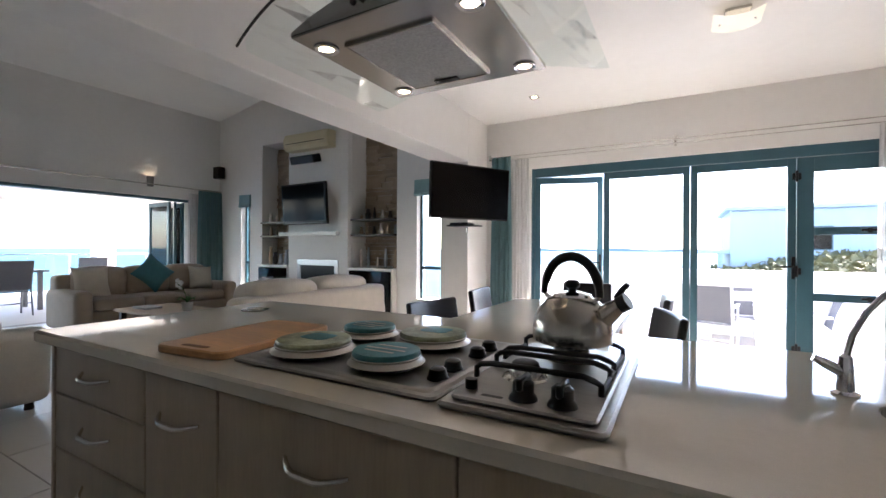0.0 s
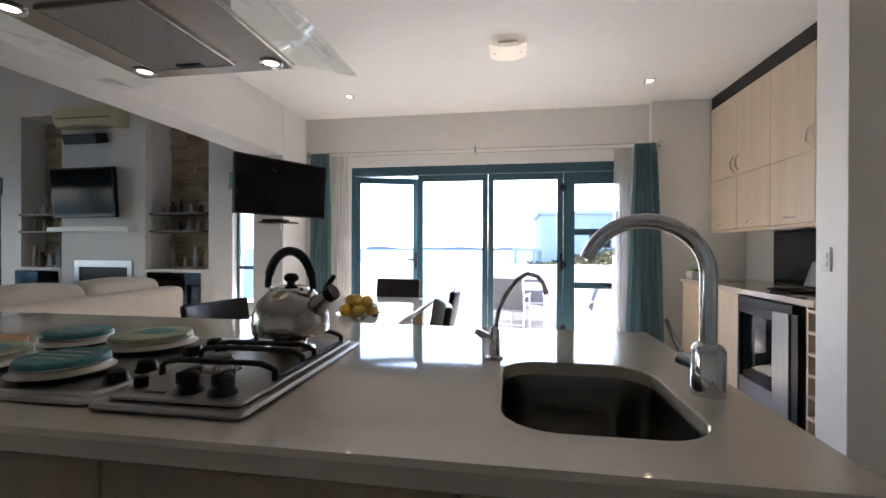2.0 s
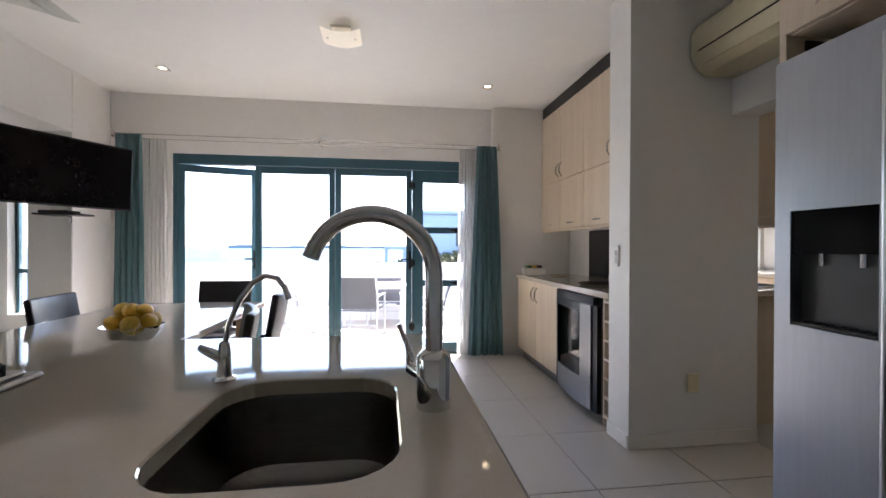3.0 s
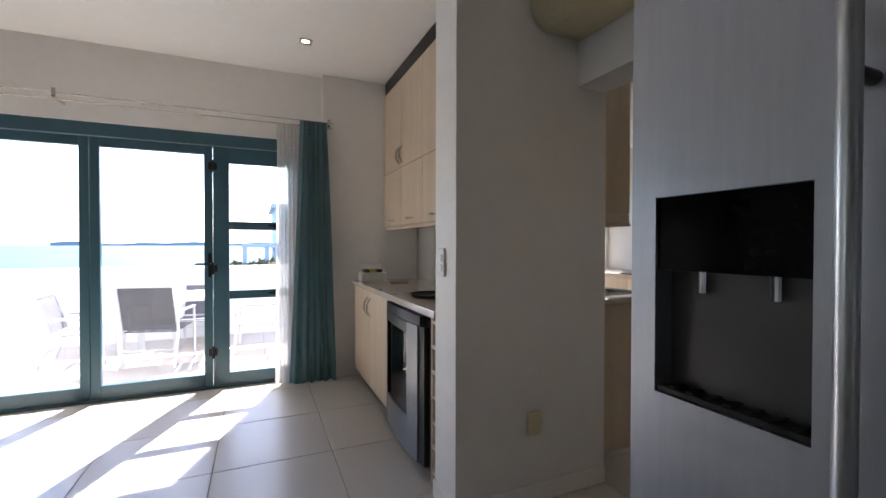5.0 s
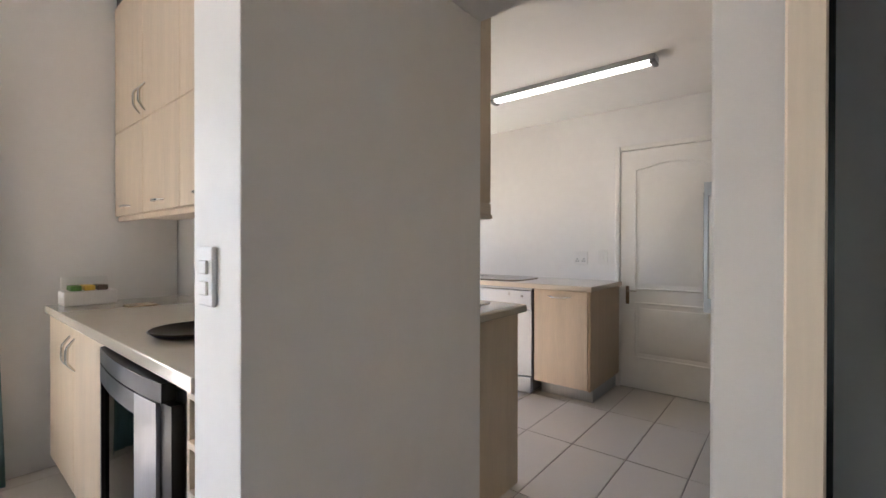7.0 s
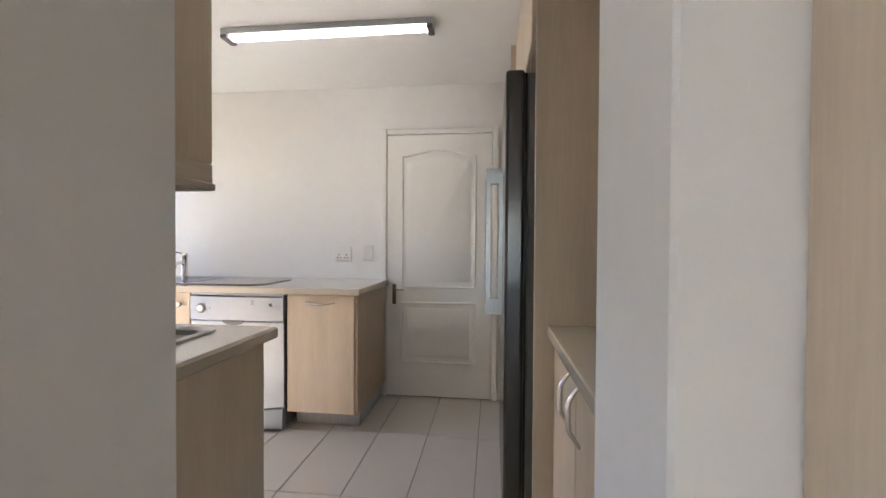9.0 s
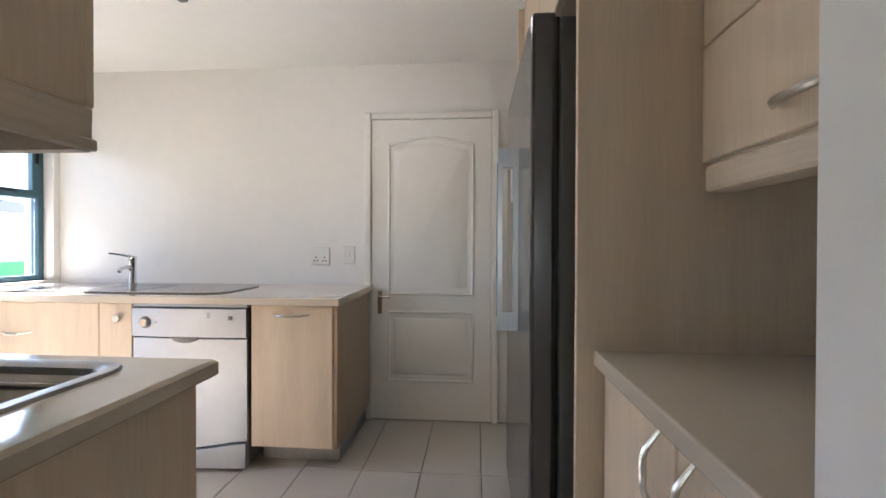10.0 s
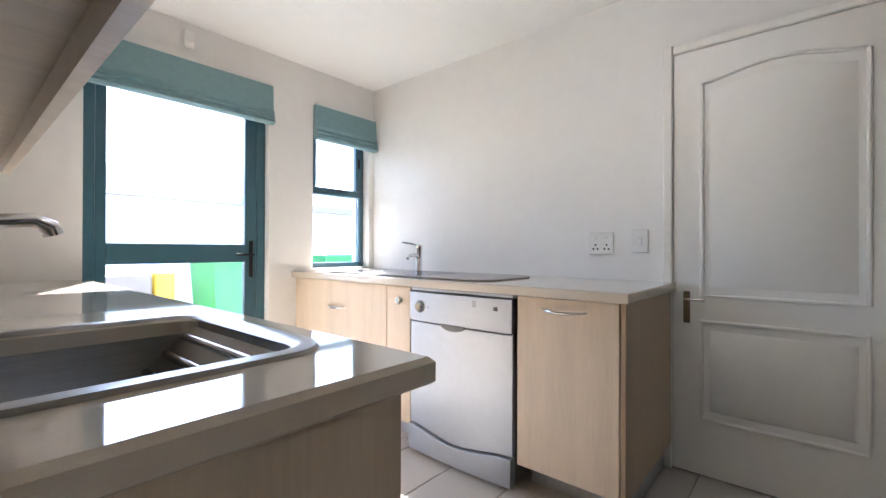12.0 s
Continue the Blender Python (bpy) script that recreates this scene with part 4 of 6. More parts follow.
for k in range(3):
    part("label_bar", box(5.170, 5.173, 3.60, 3.645, 0.792 + 0.011 * k, 0.797 + 0.011 * k, 0), GREYM, cp)
part("button", box(5.172, 5.180, 3.485, 3.505, 0.782, 0.80, 0.002), GREYM, cp)
part("button", box(5.172, 5.180, 3.892, 3.902, 0.758, 0.768, 0.002), GREYM, cp)
grip_pts = [(3.735 + 0.075 * math.cos(math.pi * k / 12), 0.692 - 0.032 * math.sin(math.pi * k / 12)) for k in range(13)]
part("grip", loops([[(x, y, z) for y, z in grip_pts] for x in (5.166, 5.176)]), GREYM, cp, "dark recessed grip")
part("kickplate", dish_front(0.02, 0.146, 0.016, 0, 0.035), DWSTEEL, dw, "", True)
ws = thing("scullery_sink", "inset steel double sink with a drainer", "sink", (5.55, 4.6, 0.9))
part("drainer", slab(5.28, 5.80, 3.62, 5.05, 0.9005, 0.908, 0.12, 0.004), STEEL, ws, "", True)
for y0, y1 in ((4.12, 4.50), (4.56, 4.95)):
    part("bowl", loops([[(x, y, z) for x, y in outline(5.33 + i, 5.70 - i, y0 + i, y1 - i, 0.06 - i * 0.5)] for i, z in ((0, 0.9085), (0.012, 0.910), (0.02, 0.9088))], cap0=False), DKSTEEL, ws, "", True)
st = thing("scullery_tap", "chrome mixer tap with a lever on top", "tap", (5.76, 4.55, 0.908))
part("body", lathe([(0.026, 0), (0.026, 0.01), (0.021, 0.02), (0.021, 0.15), (0.024, 0.155), (0.024, 0.18), (0, 0.186)], (5.755, 4.52, 0.908)), CHROME, st, "", True)
part("spout", tube([(5.755, 4.52, 1.0), (5.70, 4.505, 1.02), (5.63, 4.49, 1.015), (5.605, 4.484, 0.995)], [0.012, 0.012, 0.011, 0.011], 10), CHROME, st, "", True)
part("lever", tube([(5.755, 4.525, 1.085), (5.745, 4.60, 1.10), (5.735, 4.67, 1.108)], [0.009, 0.007, 0.006], 8), CHROME, st, "", True)

# panelled door
DY0, DY1 = 2.142, 2.937
door = thing("panel_door", "closed white two-panel interior door with an arched top panel", "door", (5.9, 2.54, 0))
part("leaf", box(5.885, 5.908, DY0, DY1, 0.008, 2.0, 0.003), TRIM, door)
def moulding(y0, y1, z0, z1, arch):
    pts = [(y0, z0), (y1, z0), (y1, z1)]
    if arch:
        pts += [(y1 + (y0 - y1) * k / 12, z1 + arch * math.sin(math.pi * k / 12) ** 1.5) for k in range(1, 12)]
    pts += [(y0, z1)]
    dense = []
    for a, b in zip(pts, pts[1:] + pts[:1]):
        for k in range(4):
            dense.append((a[0] + (b[0] - a[0]) * k / 4, a[1] + (b[1] - a[1]) * k / 4))
    return tube([(5.884, y, z) for y, z in dense], 0.009, 8, closed=True)
def field(y0, y1, z0, z1, arch):
    pts = [(y0, z0), (y1, z0), (y1, z1)] + [(y1 + (y0 - y1) * k / 12, z1 + arch * math.sin(math.pi * k / 12) ** 1.5) for k in range(1, 12)] + [(y0, z1)]
    c = ((y0 + y1) / 2, (z0 + z1) / 2)
    return loops([[(x, c[0] + (y - c[0]) * s, c[1] + (z - c[1]) * s) for y, z in pts] for x, s in ((5.885, 1), (5.879, 0.95))])
for z0, z1, arch in ((0.845, 1.835, 0.045), (0.27, 0.725, 0.0)):
    part("panel", join(field(DY0 + 0.15, DY1 - 0.15, z0 + 0.04, z1 - 0.04, arch), moulding(DY0 + 0.12, DY1 - 0.12, z0, z1, arch)), TRIM, door, "", True)
lk = part("lock_plate", box(5.878, 5.886, 2.865, 2.893, 0.712, 0.862, 0.002), material("aged_brass", (0.22, 0.15, 0.09), 0.4, 0.8, vary=0.2, scale=20), door, "worn bronze lock plate")
part("lever", tube([(5.88, 2.879, 0.825), (5.855, 2.879, 0.825), (5.85, 2.865, 0.825), (5.85, 2.80, 0.825)], 0.006, 8), NICKEL, lk, "", True)
structure("door_casing", join(box(5.872, 5.908, 2.94, 2.982, 0, 2.05, 0.008, 2), box(5.872, 5.908, 2.095, 2.139, 0, 2.05, 0.008, 2), box(5.872, 5.908, 2.14, 2.939, 2.003, 2.045, 0.008, 2)), TRIM, "white painted door casing")
ORIGIN = Vector((0, -0.072, -0.028))
socket = thing("double_socket", "white double wall socket", "socket", (5.9, 3.36, 1.1))
pl = part("plate", box(5.898, 5.9095, 3.30, 3.43, 1.06, 1.18, 0.004, 2), WHITEP, socket)
for y in (3.335, 3.395):
    for dy, dz in ((0, 0.012), (-0.011, -0.01), (0.011, -0.01)):
        part("hole", box(5.8965, 5.8985, y + dy - 0.0045, y + dy + 0.0045, 1.10 + dz - 0.0045, 1.10 + dz + 0.0045, 0), BLACKP, pl)
    part("rocker", box(5.894, 5.8985, y - 0.008, y + 0.008, 1.14, 1.16, 0.002), WHITEP, pl)
ORIGIN = Vector((0, -0.02, -0.018))
sw = thing("scullery_switch", "white single light switch", "light switch", (5.9, 3.14, 1.1))
pl = part("plate", box(5.898, 5.9095, 3.075, 3.155, 1.06, 1.18, 0.004, 2), WHITEP, sw)
part("rocker", box(5.893, 5.8985, 3.105, 3.125, 1.10, 1.14, 0.002), WHITEP, pl)

# right side of the scullery
ORIGIN = Vector((0, 0, 0))
rc = thing("scullery_counter_unit", "pale laminate base cabinet with bow handles", "cabinet", (3.86, 1.65, 0))
part("carcass", box(3.502, 4.205, 1.362, 1.895, 0.10, 0.86, 0.002), LAMV, rc)
part("plinth", box(3.502, 4.205, 1.362, 1.85, 0, 0.099, 0.002), GREYM, rc)
for x0, x1, hx in ((3.502, 3.813, 3.755), (3.816, 4.205, 3.875)):
    d = part("door", box(x0 + 0.002, x1 - 0.002, 1.896, 1.915, 0.105, 0.855, 0.003), LAMV, rc)
    part("handle", bow((hx, 1.915, 0.685), (hx, 1.915, 0.84), (0, 1, 0), 0.03), NICKEL, d, "", True)
solo("counter_worktop", box(3.502, 4.206, 1.362, 1.942, 0.861, 0.90, 0.004, 2), STONE, "cream worktop beside the graphite fridge", "worktop")
uc = thing("upper_cupboard", "pale laminate upper cupboard with a pelmet", "cupboard", (3.85, 1.5, 1.3))
part("carcass", box(3.502, 4.205, 1.362, 1.66, 1.37, 2.376, 0.002), LAMV, uc)
part("pelmet", box(3.502, 4.205, 1.60, 1.675, 1.30, 1.369, 0.012, 2), LAMH, uc)
for z0, z1 in ((1.375, 1.66), (1.664, 2.37)):
    d = part("door", box(3.503, 4.204, 1.661, 1.68, z0, z1, 0.003), LAMV, uc)
    part("handle", bow((3.76, 1.68, z0 + 0.06), (3.95, 1.68, z0 + 0.06), (0, 1, -0.2), 0.035, 0.008), NICKEL, d, "", True)
f2 = thing("graphite_fridge", "tall glossy graphite fridge with a long framed handle", "fridge", (4.8, 1.75, 0))
part("cabinet", box(4.36, 5.24, 1.40, 2.0, 0.03, 1.84, 0.004), GREYM, f2)
d = part("door", box(4.35, 5.25, 2.012, 2.085, 0.05, 1.85, 0.012, 2), DKSTEEL, f2, "glossy graphite door")
h = part("handle", holed("x", 4.69, 0.035, 2.0855, 2.162, 0.85, 1.53, [(2.104, 2.145, 0.92, 1.46)]), STEELV, d, "long framed steel handle")
part("grip_bar", box(4.695, 4.72, 2.147, 2.166, 0.90, 1.48, 0.003), GREYM, h)
part("badge", box(4.95, 5.02, 2.0855, 2.088, 1.36, 1.56, 0.001), WHITEP, d, "white energy rating sticker")
part("gasket", box(4.365, 5.235, 2.001, 2.011, 0.06, 1.84, 0), BLACKP, f2)
fs = thing("tall_fridge_surround", "pale laminate panel and cupboard over the fridge", "cupboard", (5.0, 1.7, 0))
part("side_panel", box(4.207, 4.229, 1.362, 1.985, 0, 2.378, 0.002), LAMV, fs)
part("side_panel", box(5.30, 5.325, 1.362, 2.03, 0, 2.376, 0.002), LAMV, fs)
part("box", box(4.231, 5.299, 1.362, 1.98, 1.90, 2.376, 0.002), LAMV, fs)
part("door", box(4.233, 4.764, 1.981, 2.0, 1.905, 2.37, 0.003), LAMV, fs)
part("door", box(4.768, 5.297, 1.981, 2.0, 1.905, 2.37, 0.003), LAMV, fs)

# fluorescent tube on the ceiling
fl = thing("fluorescent_light", "long ceiling fluorescent batten, switched on", "ceiling light", (4.98, 3.0, SH))
part("batten", box(4.93, 5.03, 2.455, 3.66, 2.345, 2.379, 0.006, 2), STEELV, fl)
part("diffuser", moved(tube([(0, y, 0) for y in (2.49, 2.9, 3.3, 3.61)], 0.045, 16), Matrix.Translation((4.98, 0, 2.348)) @ Matrix.Diagonal((0.8, 1, 0.5, 1))), TUBE, fl, "glowing white diffuser", True)
part("end_cap", box(4.925, 5.035, 2.455, 2.492, 2.322, 2.3445, 0.01, 2), GREYM, fl)
part("end_cap", box(4.925, 5.035, 3.615, 3.66, 2.322, 2.3445, 0.01, 2), GREYM, fl)

# stable door and window
sd = thing("stable_door", "teal aluminium glazed back door with a lever handle", "door", (4.5, 5.25, 0))
part("frame", join(box(4.032, 4.085, 5.25, 5.31, 0, 2.148, 0.003), box(4.945, 4.998, 5.25, 5.31, 0, 2.148, 0.003), box(4.0855, 4.9445, 5.25, 5.31, 2.09, 2.148, 0.003)), TEALF, sd)
part("leaf_frame", join(box(4.088, 4.135, 5.255, 5.30, 0.01, 2.085, 0.003), box(4.865, 4.942, 5.255, 5.30, 0.01, 2.085, 0.003), box(4.1355, 4.8645, 5.255, 5.30, 2.00, 2.085, 0.003), box(4.1355, 4.8645, 5.255, 5.30, 0.01, 0.12, 0.003)), TEALF, sd)
part("mid_rail", box(4.1355, 4.8645, 5.25, 5.302, 0.97, 1.085, 0.003), TEALF, sd)
for z0, z1 in ((0.121, 0.969), (1.086, 1.999)):
    p = part("pane", box(4.136, 4.864, 5.274, 5.28, z0, z1, 0), GLASS, sd)
    p.visible_shadow = False
part("handle", join(box(4.89, 4.915, 5.242, 5.255, 0.87, 1.11, 0.003), rod((4.90, 5.245, 1.02), (4.90, 5.205, 1.02), 0.008), rod((4.90, 5.207, 1.02), (4.79, 5.207, 1.02), 0.008)), BLACKP, sd, "black lever handle")
wd = thing("window_1", "teal aluminium casement window over the sink", "window", (5.6, 5.25, 0.95), "", "structure")
part("frame", join(box(5.337, 5.375, 5.27, 5.33, 0.917, 2.118, 0.003), box(5.82, 5.858, 5.27, 5.33, 0.917, 2.118, 0.003), box(5.3755, 5.8195, 5.27, 5.33, 0.917, 0.955, 0.003), box(5.3755, 5.8195, 5.27, 5.33, 2.08, 2.118, 0.003)), TEALF, wd)
part("transom", box(5.3755, 5.8195, 5.265, 5.33, 1.48, 1.535, 0.003), TEALF, wd)
part("sash", join(box(5.376, 5.405, 5.262, 5.30, 1.536, 2.079, 0.003), box(5.775, 5.819, 5.262, 5.30, 1.536, 2.079, 0.003)), TEALF, wd)
part("latch", join(box(5.56, 5.66, 5.245, 5.265, 1.515, 1.53, 0.003), box(5.79, 5.81, 5.25, 5.262, 1.72, 1.80, 0.003)), BLACKP, wd)
for z0, z1 in ((0.956, 1.479), (1.536, 2.079)):
    p = part("pane", box(5.376, 5.819, 5.297, 5.302, z0, z1, 0), GLASS, wd)
    p.visible_shadow = False


def roman_blind(x0, x1, z0, z1):
    b = thing("roman_blind", "blue-grey roman blind pulled up in folds", "blind", ((x0 + x1) / 2, 5.19, z0), "roman blinds")
    sec = [(5.165, z1), (5.16, z0 + 0.10), (5.145, z0 + 0.075), (5.155, z0 + 0.06), (5.138, z0 + 0.045), (5.15, z0 + 0.03), (5.132, z0 + 0.012), (5.15, z0), (5.196, z0 + 0.004), (5.198, z1)]
    part("cloth", loops([[(x, y, z) for y, z in sec] for x in (x0, x1)]), BLIND, b)
    part("headrail", box(x0 + 0.01, x1 - 0.01, 5.17, 5.198, z1 + 0.0005, z1 + 0.02, 0.002), WHITEP, b)
    return b


roman_blind(4.03, 5.01, 1.89, 2.15)
roman_blind(5.335, 5.905, 1.86, 2.115)
solo("motion_sensor", join(box(4.47, 4.53, 5.16, 5.199, 2.23, 2.33, 0.01, 2), lathe([(0, -0.02), (0.02, -0.012), (0.025, 0)], (4.5, 5.16, 2.255), 16)), WHITEP, "small white alarm sensor above the back door", "sensor")

# yard things
def wheelie(x, y, mat, label):
    b = thing("wheelie_bin", label, "bin", (x, y, -0.03), "yard bins")
    part("body", loops([[(x + sx * w, y + sy * w, z) for sx, sy in ((-1, -1), (1, -1), (1, 1), (-1, 1))] for w, z in ((0.22, 0.0), (0.24, 0.12), (0.29, 0.92), (0.31, 0.92), (0.31, 0.96))]), mat, b)
    part("lid", loops([[(x + sx * w, y + sy * w, z) for sx, sy in ((-1, -1), (1, -1), (1, 1), (-1, 1))] for w, z in ((0.325, 0.955), (0.325, 0.99), (0.25, 1.03))]), mat, b)
    part("wheel", moved(lathe([(0, -0.02), (0.09, -0.02), (0.1, 0), (0.09, 0.02), (0, 0.02)], (0, 0, 0), 20), Matrix.Translation((x + 0.27, y + 0.22, 0.07)) @ Matrix.Rotation(radians(90), 4, "Y")), BLACKP, b)
    return b


structure("yard_floor", box(3.4, 9.4, 5.43, 8.19, -0.2, -0.03, 0), DECK, "sunlit yard paving")
wheelie(5.41, 6.7, BIN, "green wheelie bin in the sunlit yard")
wheelie(6.9, 7.2, BIN, "green wheelie bin in the sunlit yard")
solo("yellow_crate", box(4.72, 4.88, 6.6, 6.9, -0.03, 0.86, 0.02, 2), YELLOW, "yellow plastic crate by the bins", "crate")
solo("yard_cabinet", box(4.08, 4.68, 6.5, 7.0, -0.03, 0.85, 0.02, 2), GREYM, "dark gas bottle cabinet in the yard", "cabinet")
line = thing("washing_line", "folding washing line with thin wires across the yard", "washing line", (5, 7.6, 1.7))
for k in range(6):
    part("wire", rod((3.6, 6.6 + 0.2 * k, 1.50 + 0.035 * k), (8.5, 6.8 + 0.2 * k, 1.48 + 0.035 * k), 0.014, 6), GREYM, line)
for x in (4.6, 6.2, 8.2):
    part("arm", rod((x - 0.3, 8.19, 1.72), (x, 6.62, 1.50), 0.014, 8), GREYM, line)

# ---------- on the island ----------
ORIGIN = Vector((0.036, 0.01, 0))
eh = thing("electric_hob", "steel electric hob with four plates and black knobs", "hob", (-0.28, 1.09, 0.9))
part("plate", slab(-0.548, 0.05, 0.82, 1.343, 0.9005, 0.909, 0.02, 0.004), HOBST, eh, "", True)
part("lip", loops([[(x, y, z) for x, y in outline(-0.528 + i, 0.03 - i, 0.84 + i, 1.325 - i, 0.02)] for i, z in ((0, 0.909), (0.006, 0.9125), (0.016, 0.9125), (0.022, 0.9095))], cap0=False), HOBST, eh, "", True)
spots = ((-0.395, 0.955, 0.10, PALET), (-0.155, 0.95, 0.083, TEALT), (-0.39, 1.18, 0.081, TEALT), (-0.17, 1.19, 0.098, PALET))
for x, y, r, m in spots:
    part("plate_ring", lathe([(r * 0.86, 0.0), (r * 0.92, 0.004), (r * 0.92, 0.008), (0, 0.009)], (x, y, 0.9127), 32), IRON, eh, "", True)
    cover = thing("hob_cover", "round %s tin cover on a hob plate" % ("teal" if m is TEALT else "patterned pale"), "hob cover", (x, y, 0.92), "hob covers")
    part("rim", lathe([(r * 1.02, 0.0), (r * 1.10, 0.002), (r * 1.02, 0.005), (r * 0.97, 0.012), (r * 0.99, 0.016), (r * 0.95, 0.018)], (x, y, 0.922), 40), TINRIM, cover, "pale metal rim", True)
    part("lid", lathe([(r * 0.955, 0.014), (r * 0.965, 0.024), (r * 0.93, 0.029), (r * 0.6, 0.030), (0, 0.030)], (x, y, 0.922), 40), m, cover, "", True)
    if m is TEALT:
        for k, w in ((0.025, 0.04), (-0.005, 0.055), (-0.03, 0.04)):
            part("print_bar", box(x - w, x + w, y + k - 0.004, y + k + 0.004, 0.9522, 0.9528, 0), TINRIM, cover)
    else:
        part("print_patch", slab(x - 0.04, x + 0.045, y - 0.02, y + 0.05, 0.9522, 0.9528, 0.019, 0.0002), TEALT, cover)
for x, y in ((-0.005, 0.93), (-0.008, 1.005), (-0.01, 1.145), (-0.012, 1.225)):
    part("knob", lathe([(0.024, 0), (0.024, 0.004), (0.021, 0.008), (0.018, 0.022), (0.012, 0.026), (0, 0.027)], (x, y, 0.909), 24), BLACKP, eh, "", True)

gh = thing("gas_hob", "steel two-burner gas hob with black pan supports", "gas hob", (0.2, 1.08, 0.9))
part("plate", slab(0.058, 0.354, 0.806, 1.348, 0.9005, 0.913, 0.015, 0.005), HOBST, gh, "", True)
part("tray", slab(0.076, 0.336, 0.826, 1.328, 0.9131, 0.921, 0.015, 0.004), HOBST, gh, "", True)
for x, y, r in ((0.165, 1.0, 0.032), (0.213, 1.205, 0.044)):
    bnr = part("burner", lathe([(r * 1.5, 0), (r * 1.4, 0.004), (r, 0.006), (r, 0.02), (r * 0.9, 0.024), (0, 0.024)], (x, y, 0.921), 28), NICKEL, gh, "", True)
    part("cap", lathe([(r * 0.85, 0), (r * 0.85, 0.006), (r * 0.7, 0.009), (0, 0.009)], (x, y, 0.9452), 28), IRON, bnr, "", True)
def grate(y0, y1):
    out = [tube([(0.075, y0, 0.92), (0.075, y0, 0.94), (0.085, y0, 0.948), (0.11, y0, 0.952), (0.29, y0, 0.952), (0.31, y0, 0.946), (0.322, y0, 0.94), (0.322, y0, 0.92)], 0.006, 8),
           tube([(0.075, y1, 0.92), (0.075, y1, 0.94), (0.085, y1, 0.948), (0.11, y1, 0.952), (0.29, y1, 0.952), (0.31, y1, 0.946), (0.322, y1, 0.94), (0.322, y1, 0.92)], 0.006, 8)]
    return join(*out)
g = part("pan_support", grate(0.955, 1.065), IRON, gh, "black cast pan support", True)
g = part("pan_support", join(grate(1.12, 1.28), rod((0.075, 1.12, 0.925), (0.075, 1.28, 0.925), 0.005, 8), rod((0.322, 0.955, 0.925), (0.322, 1.28, 0.925), 0.005, 8), rod((0.225, 1.12, 0.952), (0.225, 1.17, 0.952), 0.005, 8), rod((0.225, 1.28, 0.952), (0.225, 1.22, 0.952), 0.005, 8)), IRON, gh, "black cast pan support", True)
for x in (0.203, 0.272):
    part("knob", join(lathe([(0.026, 0), (0.024, 0.006), (0.019, 0.012), (0.019, 0.03), (0.012, 0.036), (0, 0.036)], (x, 0.872, 0.921), 24), box(x - 0.006, x + 0.006, 0.845, 0.90, 0.94, 0.962, 0.003)), BLACKP, gh, "", True)
part("igniter", lathe([(0.012, 0), (0.012, 0.018), (0, 0.02)], (0.097, 0.882, 0.921), 16), BLACKP, gh, "", True)
part("badge", box(0.13, 0.17, 0.852, 0.862, 0.921, 0.9215, 0), BLACKP, gh)

K = (0.213, 1.216, 0.959)
KZ = 0.81
ket = thing("kettle", "polished steel stovetop kettle with a black handle", "kettle", K)
part("body", lathe([(r, z * KZ) for r, z in [(0, 0), (0.086, 0), (0.094, 0.006), (0.096, 0.03), (0.093, 0.065), (0.082, 0.10), (0.062, 0.127), (0.045, 0.139)]], K, 48), KSTEEL, ket, "", True)
part("lid", lathe([(r, z * KZ) for r, z in [(0.047, 0.138), (0.044, 0.145), (0.025, 0.152), (0, 0.155)]], K, 40), CHROME, ket, "", True)
part("knob", lathe([(r, z * KZ) for r, z in [(0.010, 0.153), (0.010, 0.160), (0.018, 0.168), (0.019, 0.178), (0.012, 0.188), (0, 0.190)]], K, 24), BLACKP, ket, "", True)
ca, sa = math.cos(radians(-12)), math.sin(radians(-12))
def kp(r, z):
    return (K[0] + r * ca, K[1] + r * sa, K[2] + z * KZ)
sp = part("spout", tube([kp(0.065, 0.075), kp(0.09, 0.10), kp(0.108, 0.118), kp(0.118, 0.128)], [0.030, 0.024, 0.019, 0.018], 16), KSTEEL, ket, "", True)
part("whistle", join(tube([kp(0.114, 0.124), kp(0.132, 0.138)], 0.020, 14), tube([kp(0.106, 0.142), kp(0.118, 0.165), kp(0.132, 0.185)], [0.008, 0.007, 0.006], 8)), BLACKP, sp, "black spout whistle", True)
pts = [kp(0.072 * math.cos(radians(a)) - 0.004, 0.145 + 0.115 * math.sin(radians(a))) for a in range(-2, 183, 8)]
part("handle", tube(pts, [0.012 if 2 < i < len(pts) - 3 else 0.009 for i in range(len(pts))], 10), BLACKP, ket, "curved black handle", True)
part("bracket", tube([kp(0.055, 0.128), kp(0.062, 0.135), kp(0.068, 0.15)], 0.006, 8), CHROME, ket, "", True)
part("bracket", tube([kp(-0.055, 0.128), kp(-0.068, 0.135), kp(-0.076, 0.15)], 0.006, 8), CHROME, ket, "", True)

turn = Matrix.Translation((-0.71, 1.005, 0)) @ Matrix.Rotation(radians(6), 4, "Z") @ Matrix.Translation((0.71, -1.005, 0))
board = moved(slab(-0.838, -0.582, 0.785, 1.225, 0.9005, 0.922, 0.03, 0.004), turn)
brd = thing("chopping_board", "reddish beech chopping board lying on the worktop", "chopping board", (-0.71, 1.0, 0.9))
part("board", board, BOARD, brd)
part("hand_slot", moved(slab(-0.76, -0.66, 0.805, 0.825, 0.9222, 0.9226, 0.009, 0.0002), turn), material("slot_shadow_wood", (0.14, 0.06, 0.025), 0.7, vary=0.2, scale=30), brd)
